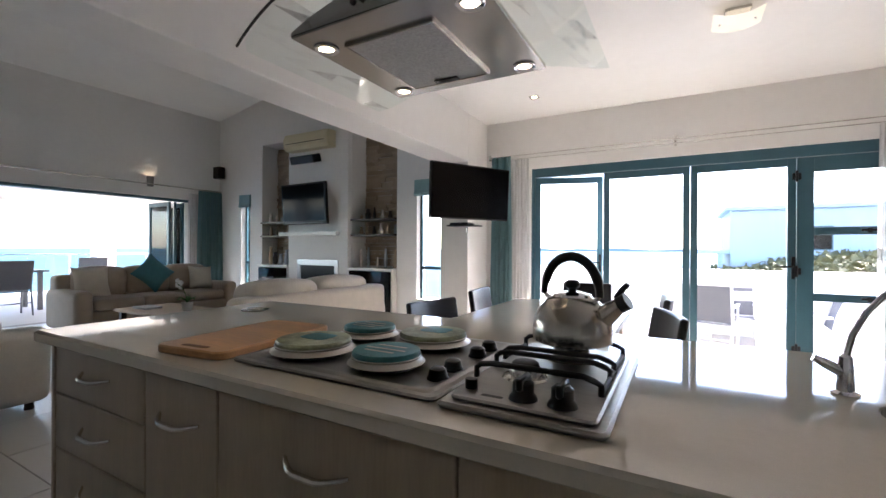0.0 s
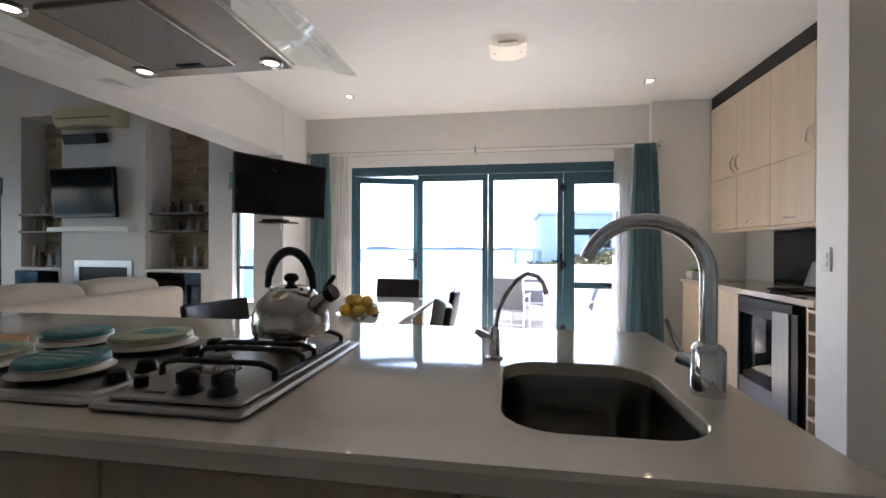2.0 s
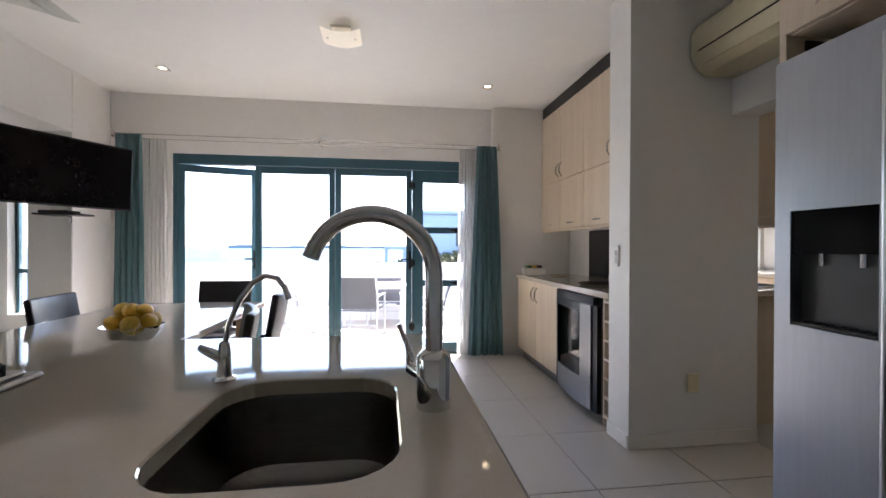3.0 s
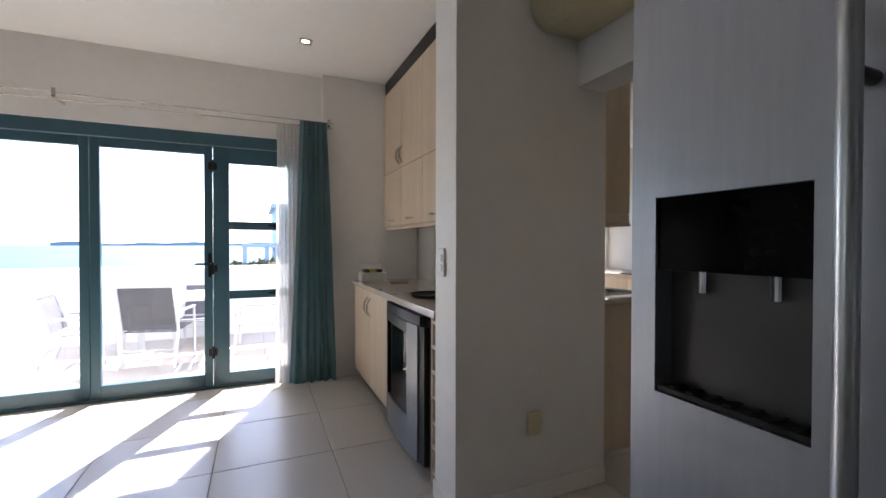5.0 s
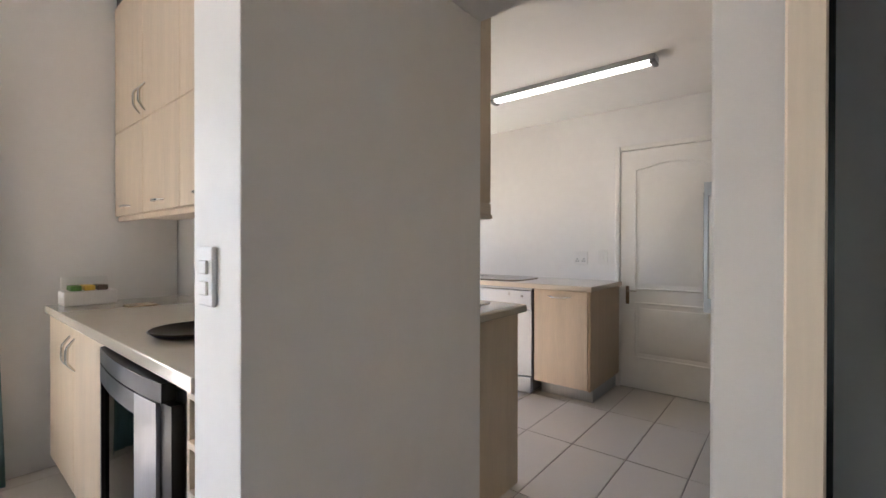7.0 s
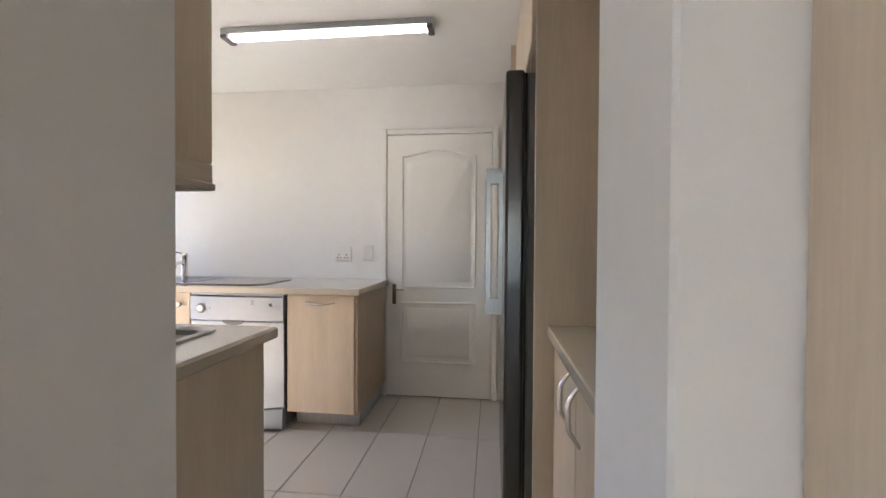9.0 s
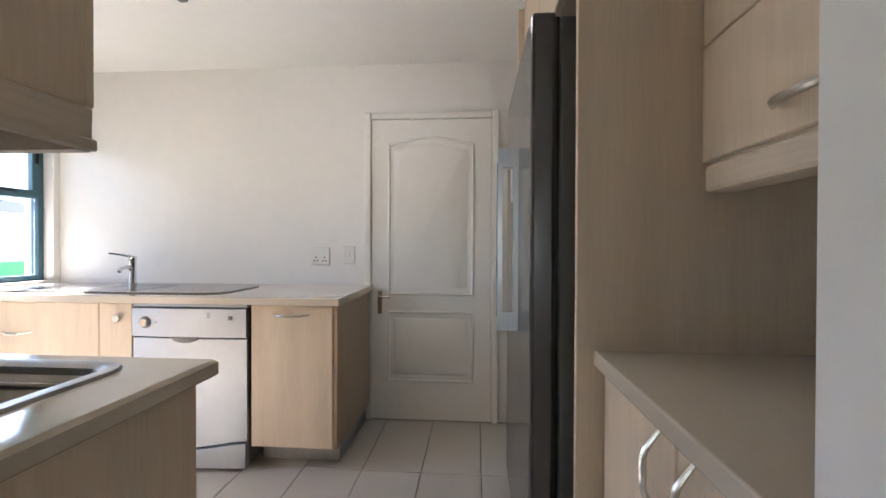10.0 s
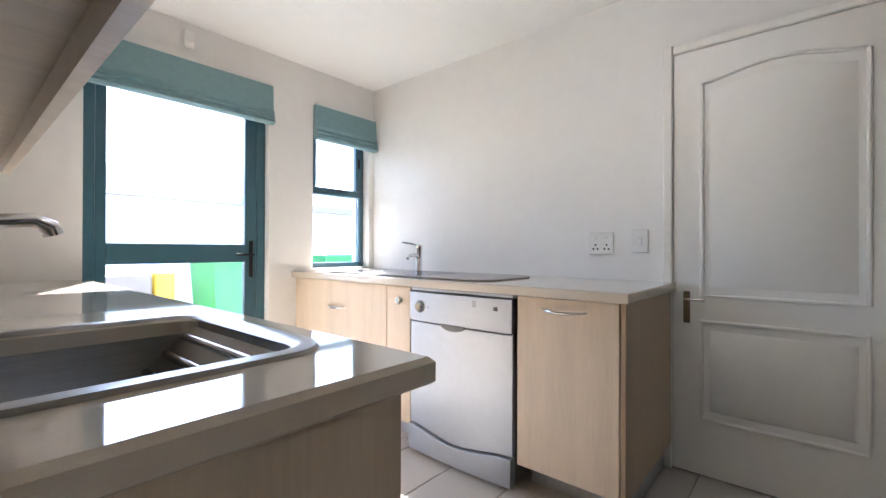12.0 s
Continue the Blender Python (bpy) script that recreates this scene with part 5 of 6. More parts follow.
solo("trivet_dish", join(lathe([(0.055, 0), (0.06, 0.004), (0.05, 0.006), (0.02, 0.007), (0, 0.007)], (-1.25, 1.42, 0.9), 28), lathe([(0.03, 0.007), (0.034, 0.014), (0, 0.015)], (-1.25, 1.42, 0.9), 24)), NICKEL, "small dark metal dish on the worktop corner", "dish", smooth=True)

tap = thing("island_tap", "tall chrome gooseneck kitchen tap with a side lever", "tap", (1.148, 1.075, 0.9))
T = Vector((1.148, 1.075, 0.9))
part("base", lathe([(0.030, 0), (0.030, 0.085), (0.027, 0.092), (0.020, 0.098), (0.015, 0.10)], T, 32), CHROME, tap, "", True)
pts = [T + Vector((0, 0, 0.09)), T + Vector((0, 0, 0.20))]
for a in range(0, 172, 11):
    t = radians(a)
    pts.append(T + Vector((-(0.113 - 0.113 * math.cos(t)) * 0.97, (0.113 - 0.113 * math.cos(t)) * 0.22, 0.23 + 0.105 * math.sin(t))))
part("spout", tube(pts, 0.0155, 16), CHROME, tap, "", True)
part("lever", join(tube([T + Vector((-0.015, 0.02, 0.05)), T + Vector((-0.035, 0.045, 0.058))], 0.015, 14), tube([T + Vector((-0.03, 0.04, 0.062)), T + Vector((-0.045, 0.05, 0.10)), T + Vector((-0.06, 0.05, 0.135))], [0.006, 0.005, 0.004], 8)), CHROME, tap, "", True)
ft = thing("filter_tap", "slim swan-neck drinking water tap", "tap", (0.734, 1.276, 0.9))
F = Vector((0.734, 1.276, 0.9))
part("base", lathe([(0.022, 0), (0.024, 0.003), (0.015, 0.008), (0.013, 0.05), (0.011, 0.075), (0.006, 0.08)], F, 24), CHROME, ft, "", True)
pts = [F + Vector((0, 0, 0.07)), F + Vector((0.01, 0, 0.12)), F + Vector((0.03, 0, 0.165)), F + Vector((0.055, 0, 0.20)), F + Vector((0.08, 0, 0.215)), F + Vector((0.105, 0, 0.21)), F + Vector((0.12, 0, 0.19)), F + Vector((0.128, 0, 0.165))]
part("spout", tube(pts, [0.006] * 7 + [0.007], 10), CHROME, ft, "", True)
part("lever", tube([F + Vector((-0.005, 0, 0.045)), F + Vector((-0.03, 0, 0.058)), F + Vector((-0.05, 0, 0.068))], [0.012, 0.010, 0.007], 10), CHROME, ft, "", True)

ORIGIN = Vector((0, 0, 0))
bowl = thing("fruit_bowl", "clear glass bowl heaped with lemons", "fruit bowl", (0.15, 2.0, 0.75))
BX, BY, BZ = 0.02, 2.35, 0.75
bowl.location = (BX, BY, BZ)
part("glass", lathe([(0, 0.004), (0.05, 0.004), (0.09, 0.04), (0.115, 0.085), (0.119, 0.085), (0.094, 0.036), (0.05, 0.0), (0, 0)], (BX, BY, BZ), 32), CLEAR, bowl, "", True)
rnd = random.Random(9)
for k, (dx, dy, dz) in enumerate(((0.045, 0, 0.05), (-0.04, 0.03, 0.05), (-0.02, -0.05, 0.05), (0.06, 0.05, 0.095), (-0.06, -0.03, 0.1), (0.02, -0.06, 0.1), (0.0, 0.03, 0.11), (-0.05, 0.05, 0.105), (0.075, -0.02, 0.105), (0.0, -0.01, 0.15), (0.045, 0.0, 0.145), (-0.04, 0.0, 0.15))):
    lem = lathe([(0, -0.042), (0.008, -0.037), (0.026, -0.024), (0.033, 0), (0.026, 0.024), (0.008, 0.038), (0, 0.044)], (0, 0, 0), 14)
    solo("lemon", moved(lem, pose(BX + dx, BY + dy, BZ + dz, rnd.uniform(0, 180), rnd.uniform(0, 180), 0)), LEMON, "ripe yellow-orange lemon in the bowl", "lemon", "lemons in the bowl", True)

# ---------- cooker hood ----------
ORIGIN = Vector((0.015, 0.012, -0.018))
hood = thing("cooker_hood", "island cooker hood of brushed steel with a curved glass canopy", "cooker hood", (-0.22, 1.3, 1.8))
HX0, HX1, HY0, HY1 = -0.505, 0.075, 0.985, 1.53
part("underside", box(HX0, HX1, HY0, HY1, 1.80, 1.806, 0.002), STEEL, hood)
n = 14
fx = [HX0 + (HX1 - HX0) * k / n for k in range(n + 1)]
arch = lambda x: 0.06 * (1 - ((x + 0.215) / 0.29) ** 2)
sec = [(x, 1.8065) for x in fx] + [(x, 1.815 + arch(x)) for x in reversed(fx)]
part("casing", loops([[(x, y, z) for x, z in sec] for y in (HY0, HY1)]), STEEL, hood, "", True)
for k in range(5):
    part("button", moved(lathe([(0.008, 0), (0.008, 0.004), (0, 0.005)], (0, 0, 0), 12), Matrix.Translation((-0.275 + 0.03 * k, HY0 - 0.0005, 1.84)) @ Matrix.Rotation(radians(90), 4, "X")), BLACKP, hood)
flt = part("filter", box(-0.39, -0.10, 1.09, 1.46, 1.794, 1.80, 0.002), MESHF, hood, "grey aluminium grease filter")
part("filter_frame", join(box(-0.395, -0.388, 1.085, 1.467, 1.791, 1.80, 0.001), box(-0.102, -0.095, 1.085, 1.467, 1.791, 1.80, 0.001), box(-0.3879, -0.1021, 1.085, 1.092, 1.791, 1.80, 0.001), box(-0.3879, -0.1021, 1.46, 1.467, 1.791, 1.80, 0.001)), STEEL, flt)
part("catch", join(box(-0.29, -0.20, 1.425, 1.45, 1.788, 1.794, 0.002), box(-0.265, -0.225, 1.43, 1.443, 1.785, 1.788, 0.001)), BLACKP, flt)
for x, y in ((-0.46, 1.08), (0.02, 1.07), (0.02, 1.475), (-0.45, 1.475)):
    lp = part("spotlight", lathe([(0.024, 0), (0.036, -0.001), (0.037, -0.004), (0.034, -0.006), (0.025, -0.005), (0.022, -0.001)], (x, y, 1.80), 28), CHROME, hood, "chrome ringed halogen spotlight", True)
    part("lens", lathe([(0, -0.0035), (0.015, -0.003), (0.0225, -0.0012)], (x, y, 1.80), 24), WARM, lp, "", True)
nn = 24
gx = [-0.215 + 0.475 * (2 * k / nn - 1) for k in range(nn + 1)]
gz = lambda x: 1.802 + 0.085 * (1 - ((x + 0.215) / 0.475) ** 2)
gl = bmesh.new()
rows = []
for x in gx:
    u = (x + 0.215) / 0.475
    y0, y1 = 0.95 - 0.06 * (1 - u * u) + 0.03 * max(0, abs(u) - 0.9) * 10, 1.655 - 0.03 * max(0, abs(u) - 0.9) * 10
    rows.append([gl.verts.new((x, y0 + (y1 - y0) * j / 6, gz(x))) for j in range(7)])
for a, b in zip(rows, rows[1:]):
    for j in range(6):
        gl.faces.new((a[j], b[j], b[j + 1], a[j + 1]))
bmesh.ops.solidify(gl, geom=list(gl.faces), thickness=0.006)
part("canopy", gl, CLEAR, hood, "curved clear glass canopy", True)
edge = [(x, 0.95 - 0.06 * (1 - ((x + 0.215) / 0.475) ** 2) - 0.004, gz(x) + 0.002) for x in gx]
part("canopy_edge", tube(edge, 0.004, 8), BLACKP, hood, "dark canopy front edge", True)
part("chimney", box(-0.36, -0.07, 1.12, 1.40, 1.88, 2.72, 0.004), STEELV, hood)

# ceiling lamps
ORIGIN = Vector((0, 0, 0))
cl = thing("ceiling_lamp", "square bent-glass ceiling lamp, glowing warm", "ceiling light", (0.79, 3.42, 2.705))
part("plate", box(0.72, 0.86, 3.35, 3.49, 2.68, 2.704, 0.004), NICKEL, cl)
bm = bmesh.new()
rows = [[bm.verts.new((0.79 + 0.135 * (2 * i / 12 - 1), 3.42 + 0.12 * (2 * j / 4 - 1), 2.63 + 0.03 * (2 * i / 12 - 1) ** 2)) for j in range(5)] for i in range(13)]
for a, b in zip(rows, rows[1:]):
    for j in range(4):
        bm.faces.new((a[j], b[j], b[j + 1], a[j + 1]))
bmesh.ops.solidify(bm, geom=list(bm.faces), thickness=0.006)
part("shade", bm, SOFT, cl, "frosted bent glass shade", True)
for dx in (-0.1, 0.1):
    part("clip", rod((0.79 + dx, 3.42, 2.635), (0.79 + dx * 0.5, 3.42, 2.69), 0.005), CHROME, cl)


def downlight(x, y, z):
    d = thing("downlight", "small square recessed downlight, switched on", "ceiling light", (x, y, z), "kitchen downlights")
    part("bezel", join(box(x - 0.045, x - 0.028, y - 0.045, y + 0.045, z - 0.006, z, 0.002), box(x + 0.028, x + 0.045, y - 0.045, y + 0.045, z - 0.006, z, 0.002), box(x - 0.0279, x + 0.0279, y - 0.045, y - 0.028, z - 0.006, z, 0.002), box(x - 0.0279, x + 0.0279, y + 0.028, y + 0.045, z - 0.006, z, 0.002)), NICKEL, d)
    part("lens", lathe([(0, -0.003), (0.022, -0.003), (0.026, 0)], (x, y, z), 20), WARM, d)


for x, y in ((2.06, 4.31), (-0.80, 4.30), (2.06, 2.0), (-0.62, -0.5)):
    downlight(x, y, 2.705)

# kitchen television on the column
ktv = thing("wall_television", "large black flat television on a swing arm", "television", (-1.4, 4.05, 1.9))
scr = box(-0.48, 0.48, -0.02, 0.02, -0.27, 0.27, 0.006, 2)
M = Matrix.Translation((-1.36, 4.02, 1.75)) @ Matrix.Rotation(radians(61.3), 4, "Z") @ Matrix.Rotation(radians(3), 4, "X")
part("housing", moved(scr, M), BLACKP, ktv)
part("screen", moved(box(-0.468, 0.468, -0.024, -0.0205, -0.255, 0.255, 0), M), SCREEN, ktv)
part("arm", tube([(-1.39, 4.04, 1.75), (-1.55, 4.2, 1.75), (-1.7, 4.449, 1.75)], 0.02, 8), BLACKP, ktv)
sh = thing("media_shelf", "small black media shelf under the television", "shelf", (-1.62, 4.3, 1.5))
part("shelf", box(-1.75, -1.42, 4.22, 4.449, 1.43, 1.445, 0.003), BLACKP, sh)
part("set_top_box", box(-1.72, -1.5, 4.24, 4.40, 1.4455, 1.47, 0.004), BLACKP, sh)
part("bracket", rod((-1.6, 4.43, 1.43), (-1.6, 4.43, 1.37), 0.01), CHROME, sh)


# ---------- living room things ----------
def sofa(w, mat, label, seats=2, depth=0.95, back=0.85):
    """Faces -y, its back at +y; origin in the middle of the floor."""
    s = thing("sofa", label, "sofa", (0, 0, 0), "living room seats")
    h = depth / 2
    part("base", soft(-w / 2 + 0.1, w / 2 - 0.1, -h + 0.03, h - 0.05, 0.06, 0.32, 0.04), mat, s, "", True)
    part("backrest", soft(-w / 2 + 0.05, w / 2 - 0.05, h - 0.24, h, 0.07, back - 0.06, 0.06), mat, s, "", True)
    for x in (-w / 2, w / 2 - 0.22):
        part("arm", soft(x, x + 0.22, -h, h - 0.02, 0.06, 0.60, 0.07), mat, s, "", True)
    iw = (w - 0.46) / seats
    for k in range(seats):
        x = -w / 2 + 0.23 + iw * k
        part("seat_cushion", soft(x + 0.005, x + iw - 0.005, -h + 0.01, h - 0.26, 0.325, 0.47, 0.05, 0.02), mat, s, "", True)
        part("back_cushion", soft(x + 0.005, x + iw - 0.005, h - 0.42, h - 0.10, 0.475, back + 0.03, 0.08, 0.03), mat, s, "", True)
    for x in (-w / 2 + 0.12, w / 2 - 0.12):
        for y in (-h + 0.1, h - 0.1):
            part("foot", lathe([(0.03, 0), (0.025, 0.062), (0, 0.062)], (x, y, 0), 12), DKWOOD, s)
    return s


sofa(1.9, CREAM, "cream two-seat sofa with its back to the kitchen").matrix_basis = pose(-2.88, 3.12, 0, 0, 0, -90)
sofa(2.3, TAUPE, "taupe three-seat sofa with scatter cushions", 3).matrix_basis = pose(-6.75, 3.75, 0, 0, 0, 90)
sofa(1.1, CREAM, "cream armchair with broad arms", 1).matrix_basis = pose(-4.08, 1.0, 0, 0, 0, 182)
for y, s, m, lab, r in ((2.95, 0.44, CREAM, "cream scatter cushion on the sofa", 0), (3.75, 0.46, TEALC, "teal scatter cushion stood on its corner", 45), (4.5, 0.40, CREAM, "pale patterned scatter cushion on the sofa", 4)):
    solo("cushion", pillow((-6.72, y, 0.47 + s * (0.68 if r == 45 else 0.5)), s, s, 0.16, Matrix.Rotation(radians(90), 4, "Z") @ Matrix.Rotation(radians(-14), 4, "X") @ Matrix.Rotation(radians(r), 4, "Y")), m, lab, "cushion", "sofa cushions", True)
ct = thing("coffee_table", "low dark glass-topped coffee table", "coffee table", (-5.1, 3.1, 0))
part("top", slab(-5.65, -4.55, 2.75, 3.45, 0.39, 0.42, 0.03, 0.005), LAMD, ct)
for x in (-5.6, -4.66):
    for y in (2.8, 3.34):
        part("leg", box(x, x + 0.06, y, y + 0.06, 0, 0.39, 0.004), DKWOOD, ct)
solo("book", box(-5.5, -5.2, 2.9, 3.1, 0.42, 0.445, 0.003), BLUEISH, "closed grey book on the coffee table", "book")
orch = thing("orchid", "white orchid in a small pale pot", "plant", (-4.75, 3.15, 0.42))
part("pot", lathe([(0, 0), (0.05, 0), (0.065, 0.1), (0.06, 0.1), (0.05, 0.02), (0, 0.02)], (-4.75, 3.15, 0.42), 20), POT, orch, "", True)
rnd = random.Random(3)
stem = [(-4.75, 3.15, 0.45), (-4.76, 3.14, 0.6), (-4.80, 3.12, 0.70), (-4.87, 3.10, 0.74)]
part("stem", tube(stem, 0.004, 6), LEAF, orch)
for k in range(5):
    a = k * 1.25
    bm = bmesh.new()
    rows = []
    for i in range(6):
        t = i / 5
        c = Vector((-4.75 + 0.16 * t * math.cos(a), 3.15 + 0.16 * t * math.sin(a), 0.52 + 0.06 * math.sin(t * 2.6)))
        wv = Vector((-math.sin(a), math.cos(a), 0)) * 0.028 * math.sin(math.pi * (0.1 + 0.88 * t))
        rows.append([bm.verts.new(c + wv), bm.verts.new(c - wv)])
    for p, q in zip(rows, rows[1:]):
        bm.faces.new((p[0], q[0], q[1], p[1]))
    part("leaf", bm, LEAF, orch)
for k in range(7):
    c = Vector(stem[-1]) + Vector((rnd.uniform(-0.05, 0.10), rnd.uniform(-0.04, 0.04), rnd.uniform(-0.05, 0.05)))
    bm = bmesh.new()
    for j in range(5):
        t = j * math.tau / 5
        d, e = Vector((0.3, math.cos(t), math.sin(t))).normalized(), Vector((0, -math.sin(t), math.cos(t)))
        vs = [bm.verts.new(c), bm.verts.new(c + d * 0.02 + e * 0.014), bm.verts.new(c + d * 0.034), bm.verts.new(c + d * 0.02 - e * 0.014)]
        bm.faces.new(vs)
    part("flower", bm, WHITEP, orch)

# chimney breast and niches
structure("chimney_breast", box(-5.858, -4.422, LY - 0.10, LY - 0.001, 0, 4.3, 0.006), WALL, "pale painted chimney breast")
structure("mantel", box(-6.0, -4.60, LY - 0.20, LY - 0.101, 1.40, 1.47, 0.004), TRIM, "white mantel shelf")
fire = thing("fireplace", "steel-framed built-in fireplace, unlit", "fireplace", (-5.1, LY - 0.1, 0.5))
part("frame", join(box(-5.60, -4.62, LY - 0.125, LY - 0.101, 0.88, 0.98, 0.003), box(-5.60, -5.52, LY - 0.125, LY - 0.101, 0.42, 0.8795, 0.003), box(-4.70, -4.62, LY - 0.125, LY - 0.101, 0.42, 0.8795, 0.003)), STEELV, fire)
part("firebox", box(-5.519, -4.701, LY - 0.110, LY - 0.101, 0.42, 0.879, 0), BLACKP, fire)
part("grate", join(*[rod((-5.4 + 0.1 * k, LY - 0.118, 0.45), (-5.4 + 0.1 * k, LY - 0.118, 0.55), 0.008, 6) for k in range(7)]), IRON, fire)
ltv = thing("living_television", "black flat television on the chimney breast", "television", (-5.3, LY - 0.2, 1.95))
M = Matrix.Translation((-5.30, LY - 0.24, 1.96)) @ Matrix.Rotation(radians(-3), 4, "Z") @ Matrix.Rotation(radians(4), 4, "X")
part("housing", moved(box(-0.57, 0.57, -0.03, 0.03, -0.36, 0.36, 0.01, 2), M), BLACKP, ltv)
part("screen", moved(box(-0.54, 0.54, -0.034, -0.0305, -0.30, 0.33, 0), M), SCREEN, ltv)
part("speaker_strip", moved(box(-0.5, 0.5, -0.036, -0.0305, -0.345, -0.325, 0.002), M), GREYM, ltv)
part("bracket", box(-5.4, -5.2, LY - 0.21, LY - 0.101, 1.85, 2.05, 0.004), BLACKP, ltv)
solo("centre_speaker", moved(box(-0.28, 0.28, -0.1, 0.1, -0.07, 0.07, 0.01, 2), Matrix.Translation((-5.3, LY - 0.22, 2.75)) @ Matrix.Rotation(radians(18), 4, "X")), BLACKP, "black centre loudspeaker above the television", "loudspeaker")
a2 = thing("living_air_conditioner", "yellowed ivory split air conditioner high on the wall", "air conditioner", (-5.2, LY - 0.2, 2.95))
prof = [(LY - 0.101, 2.92), (LY - 0.26, 2.92), (LY - 0.31, 2.97), (LY - 0.32, 3.10), (LY - 0.28, 3.2), (LY - 0.101, 3.2)]
part("casing", loops([[(x, y, z) for y, z in prof] for x in (-5.75, -4.70)]), IVORY, a2, "", True)
part("vent_slot", box(-5.68, -4.77, LY - 0.327, LY - 0.318, 3.02, 3.03, 0.001), BLACKP, a2)


def stone_cladding(x0, x1, z0, z1, y, count_from):
    wall = thing("stone_cladding", "rough tan ledge-stone cladding in the niche", "stone wall", ((x0 + x1) / 2, y, z0), "niche cladding")
    rnd = random.Random(count_from)
    meshes = []
    for k in range(6):
        bm = box(-0.5, 0.5, -0.5, 0.5, -0.5, 0.5, 0.06)
        for v in bm.verts:
            v.co += Vector([rnd.uniform(-0.05, 0.05) for _q in range(3)])
        me = bpy.data.meshes.new("stone")
        bm.to_mesh(me)
        bm.free()
        me.materials.append(STONEW)
        meshes.append(me)
    z = z0
    while z < z1 - 0.02:
        h = rnd.uniform(0.05, 0.09)
        x = x0
        while x < x1 - 0.02:
            w = min(rnd.uniform(0.12, 0.34), x1 - x)
            d = rnd.uniform(0.02, 0.06)
            st = new("stone", rnd.choice(meshes))
            st.parent = wall
            st.scale = (w - 0.004, d, h - 0.004)
            st.location = Vector((x + w / 2, y - d / 2, z + h / 2)) - wall.location
            x += w
        z += h
    return wall


stone_cladding(-6.71, -5.87, 0.88, 3.18, LY + 0.395, 11)
stone_cladding(-4.41, -3.49, 0.88, 3.18, LY + 0.395, 12)
for x0, x1 in ((-6.71, -5.87), (-4.41, -3.49)):
    for z in (1.41, 1.67):
        solo("niche_shelf", box(x0 - 0.0, x1, LY - 0.05, LY + 0.33, z - 0.02, z + 0.01, 0.004), DKWOOD, "dark timber floating shelf in the niche", "shelf", "niche shelves")
    cb = thing("niche_cabinet", "low white cabinet with glass doors in the niche", "cabinet", ((x0 + x1) / 2, LY + 0.1, 0))
    part("carcass", join(box(x0, x1, LY - 0.12, LY + 0.33, 0.82, 0.86, 0.003), box(x0, x0 + 0.03, LY - 0.1, LY + 0.33, 0, 0.82, 0.002), box(x1 - 0.03, x1, LY - 0.1, LY + 0.33, 0, 0.82, 0.002), box(x0 + 0.03, x1 - 0.03, LY - 0.1, LY + 0.33, 0.05, 0.08, 0.002), box(x0 + 0.03, x1 - 0.03, LY - 0.1, LY + 0.33, 0.44, 0.455, 0.002)), TRIM, cb)
    for a, b in ((x0 + 0.03, (x0 + x1) / 2), ((x0 + x1) / 2 + 0.003, x1 - 0.03)):
        part("glass_door", box(a, b, LY - 0.112, LY - 0.106, 0.09, 0.81, 0), SMOKE, cb)
    rnd = random.Random(int(-x0 * 10))
    for z0 in (0.08, 0.455, 0.86, 1.42, 1.68):
        x = x0 + 0.1
        while x < x1 - 0.08:
            r, h = rnd.uniform(0.025, 0.05), rnd.uniform(0.1, 0.22) * (1.6 if z0 == 0.86 else 0.9)
            prof = [(0, 0), (r * 0.8, 0), (r, h * 0.3), (r * rnd.uniform(0.6, 1), h * 0.6), (r * 0.5, h * 0.85), (r * rnd.uniform(0.5, 0.9), h), (0, h)]
            solo("vase", lathe(prof, (x, LY + 0.12, z0 + 0.0005), 14), rnd.choice((POT, DKWOOD, BLUEISH, LAMD, POT)), "small ornament standing in the niche", "ornament", "niche ornaments", True)
            x += rnd.uniform(0.12, 0.2)

# wall lamp, speaker, curtain, folding door of the living room
wl = thing("wall_lamp", "small bronze up-and-down wall lamp, glowing", "wall light", (LX + 0.06, 4.33, 2.4))
part("body", lathe([(0.05, -0.12), (0.055, 0.0), (0.06, 0.06), (0.05, 0.06), (0.045, -0.1)], (LX + 0.07, 4.33, 2.42), 16), GREYM, wl, "", True)
part("bulb", lathe([(0, 0.05), (0.03, 0.04), (0.03, -0.02), (0, -0.03)], (LX + 0.07, 4.33, 2.43), 12), WARM, wl)
solo("wall_speaker", join(box(LX + 0.03, LX + 0.22, 5.55, 5.70, 2.62, 2.86, 0.01, 2), rod((LX, 5.62, 2.74), (LX + 0.04, 5.62, 2.74), 0.02)), BLACKP, "small black loudspeaker on a wall bracket", "loudspeaker")
bm = pleats(0.0, 0.5, 0.02, 2.32, 6, 0.04, 0.15, 8)
solo("curtain", moved(bm, Matrix.Translation((LX + 0.14, 5.18, 0)) @ Matrix.Rotation(radians(90), 4, "Z")), CURT, "teal cloth curtain beside the living room opening", "curtain", "living room curtains", True)
bm = pleats(0.0, 0.2, 0.02, 2.25, 5, 0.025, 0.1, 9)
solo("sheer_curtain", moved(bm, Matrix.Translation((LX + 0.08, 5.02, 0)) @ Matrix.Rotation(radians(90), 4, "Z")), SHEER, "sheer white curtain beside the living room opening", "curtain", "living room curtains", True)
solo("living_curtain_rail", rod((LX + 0.12, -0.5, 2.34), (LX + 0.12, 5.68, 2.34), 0.012), NICKEL, "slim metal curtain pole above the opening", "curtain rail")
structure("opening_track", box(LX - 0.2, LX - 0.05, -0.399, 5.099, 2.08, 2.129, 0.003), TEALF, "dark folding door track")
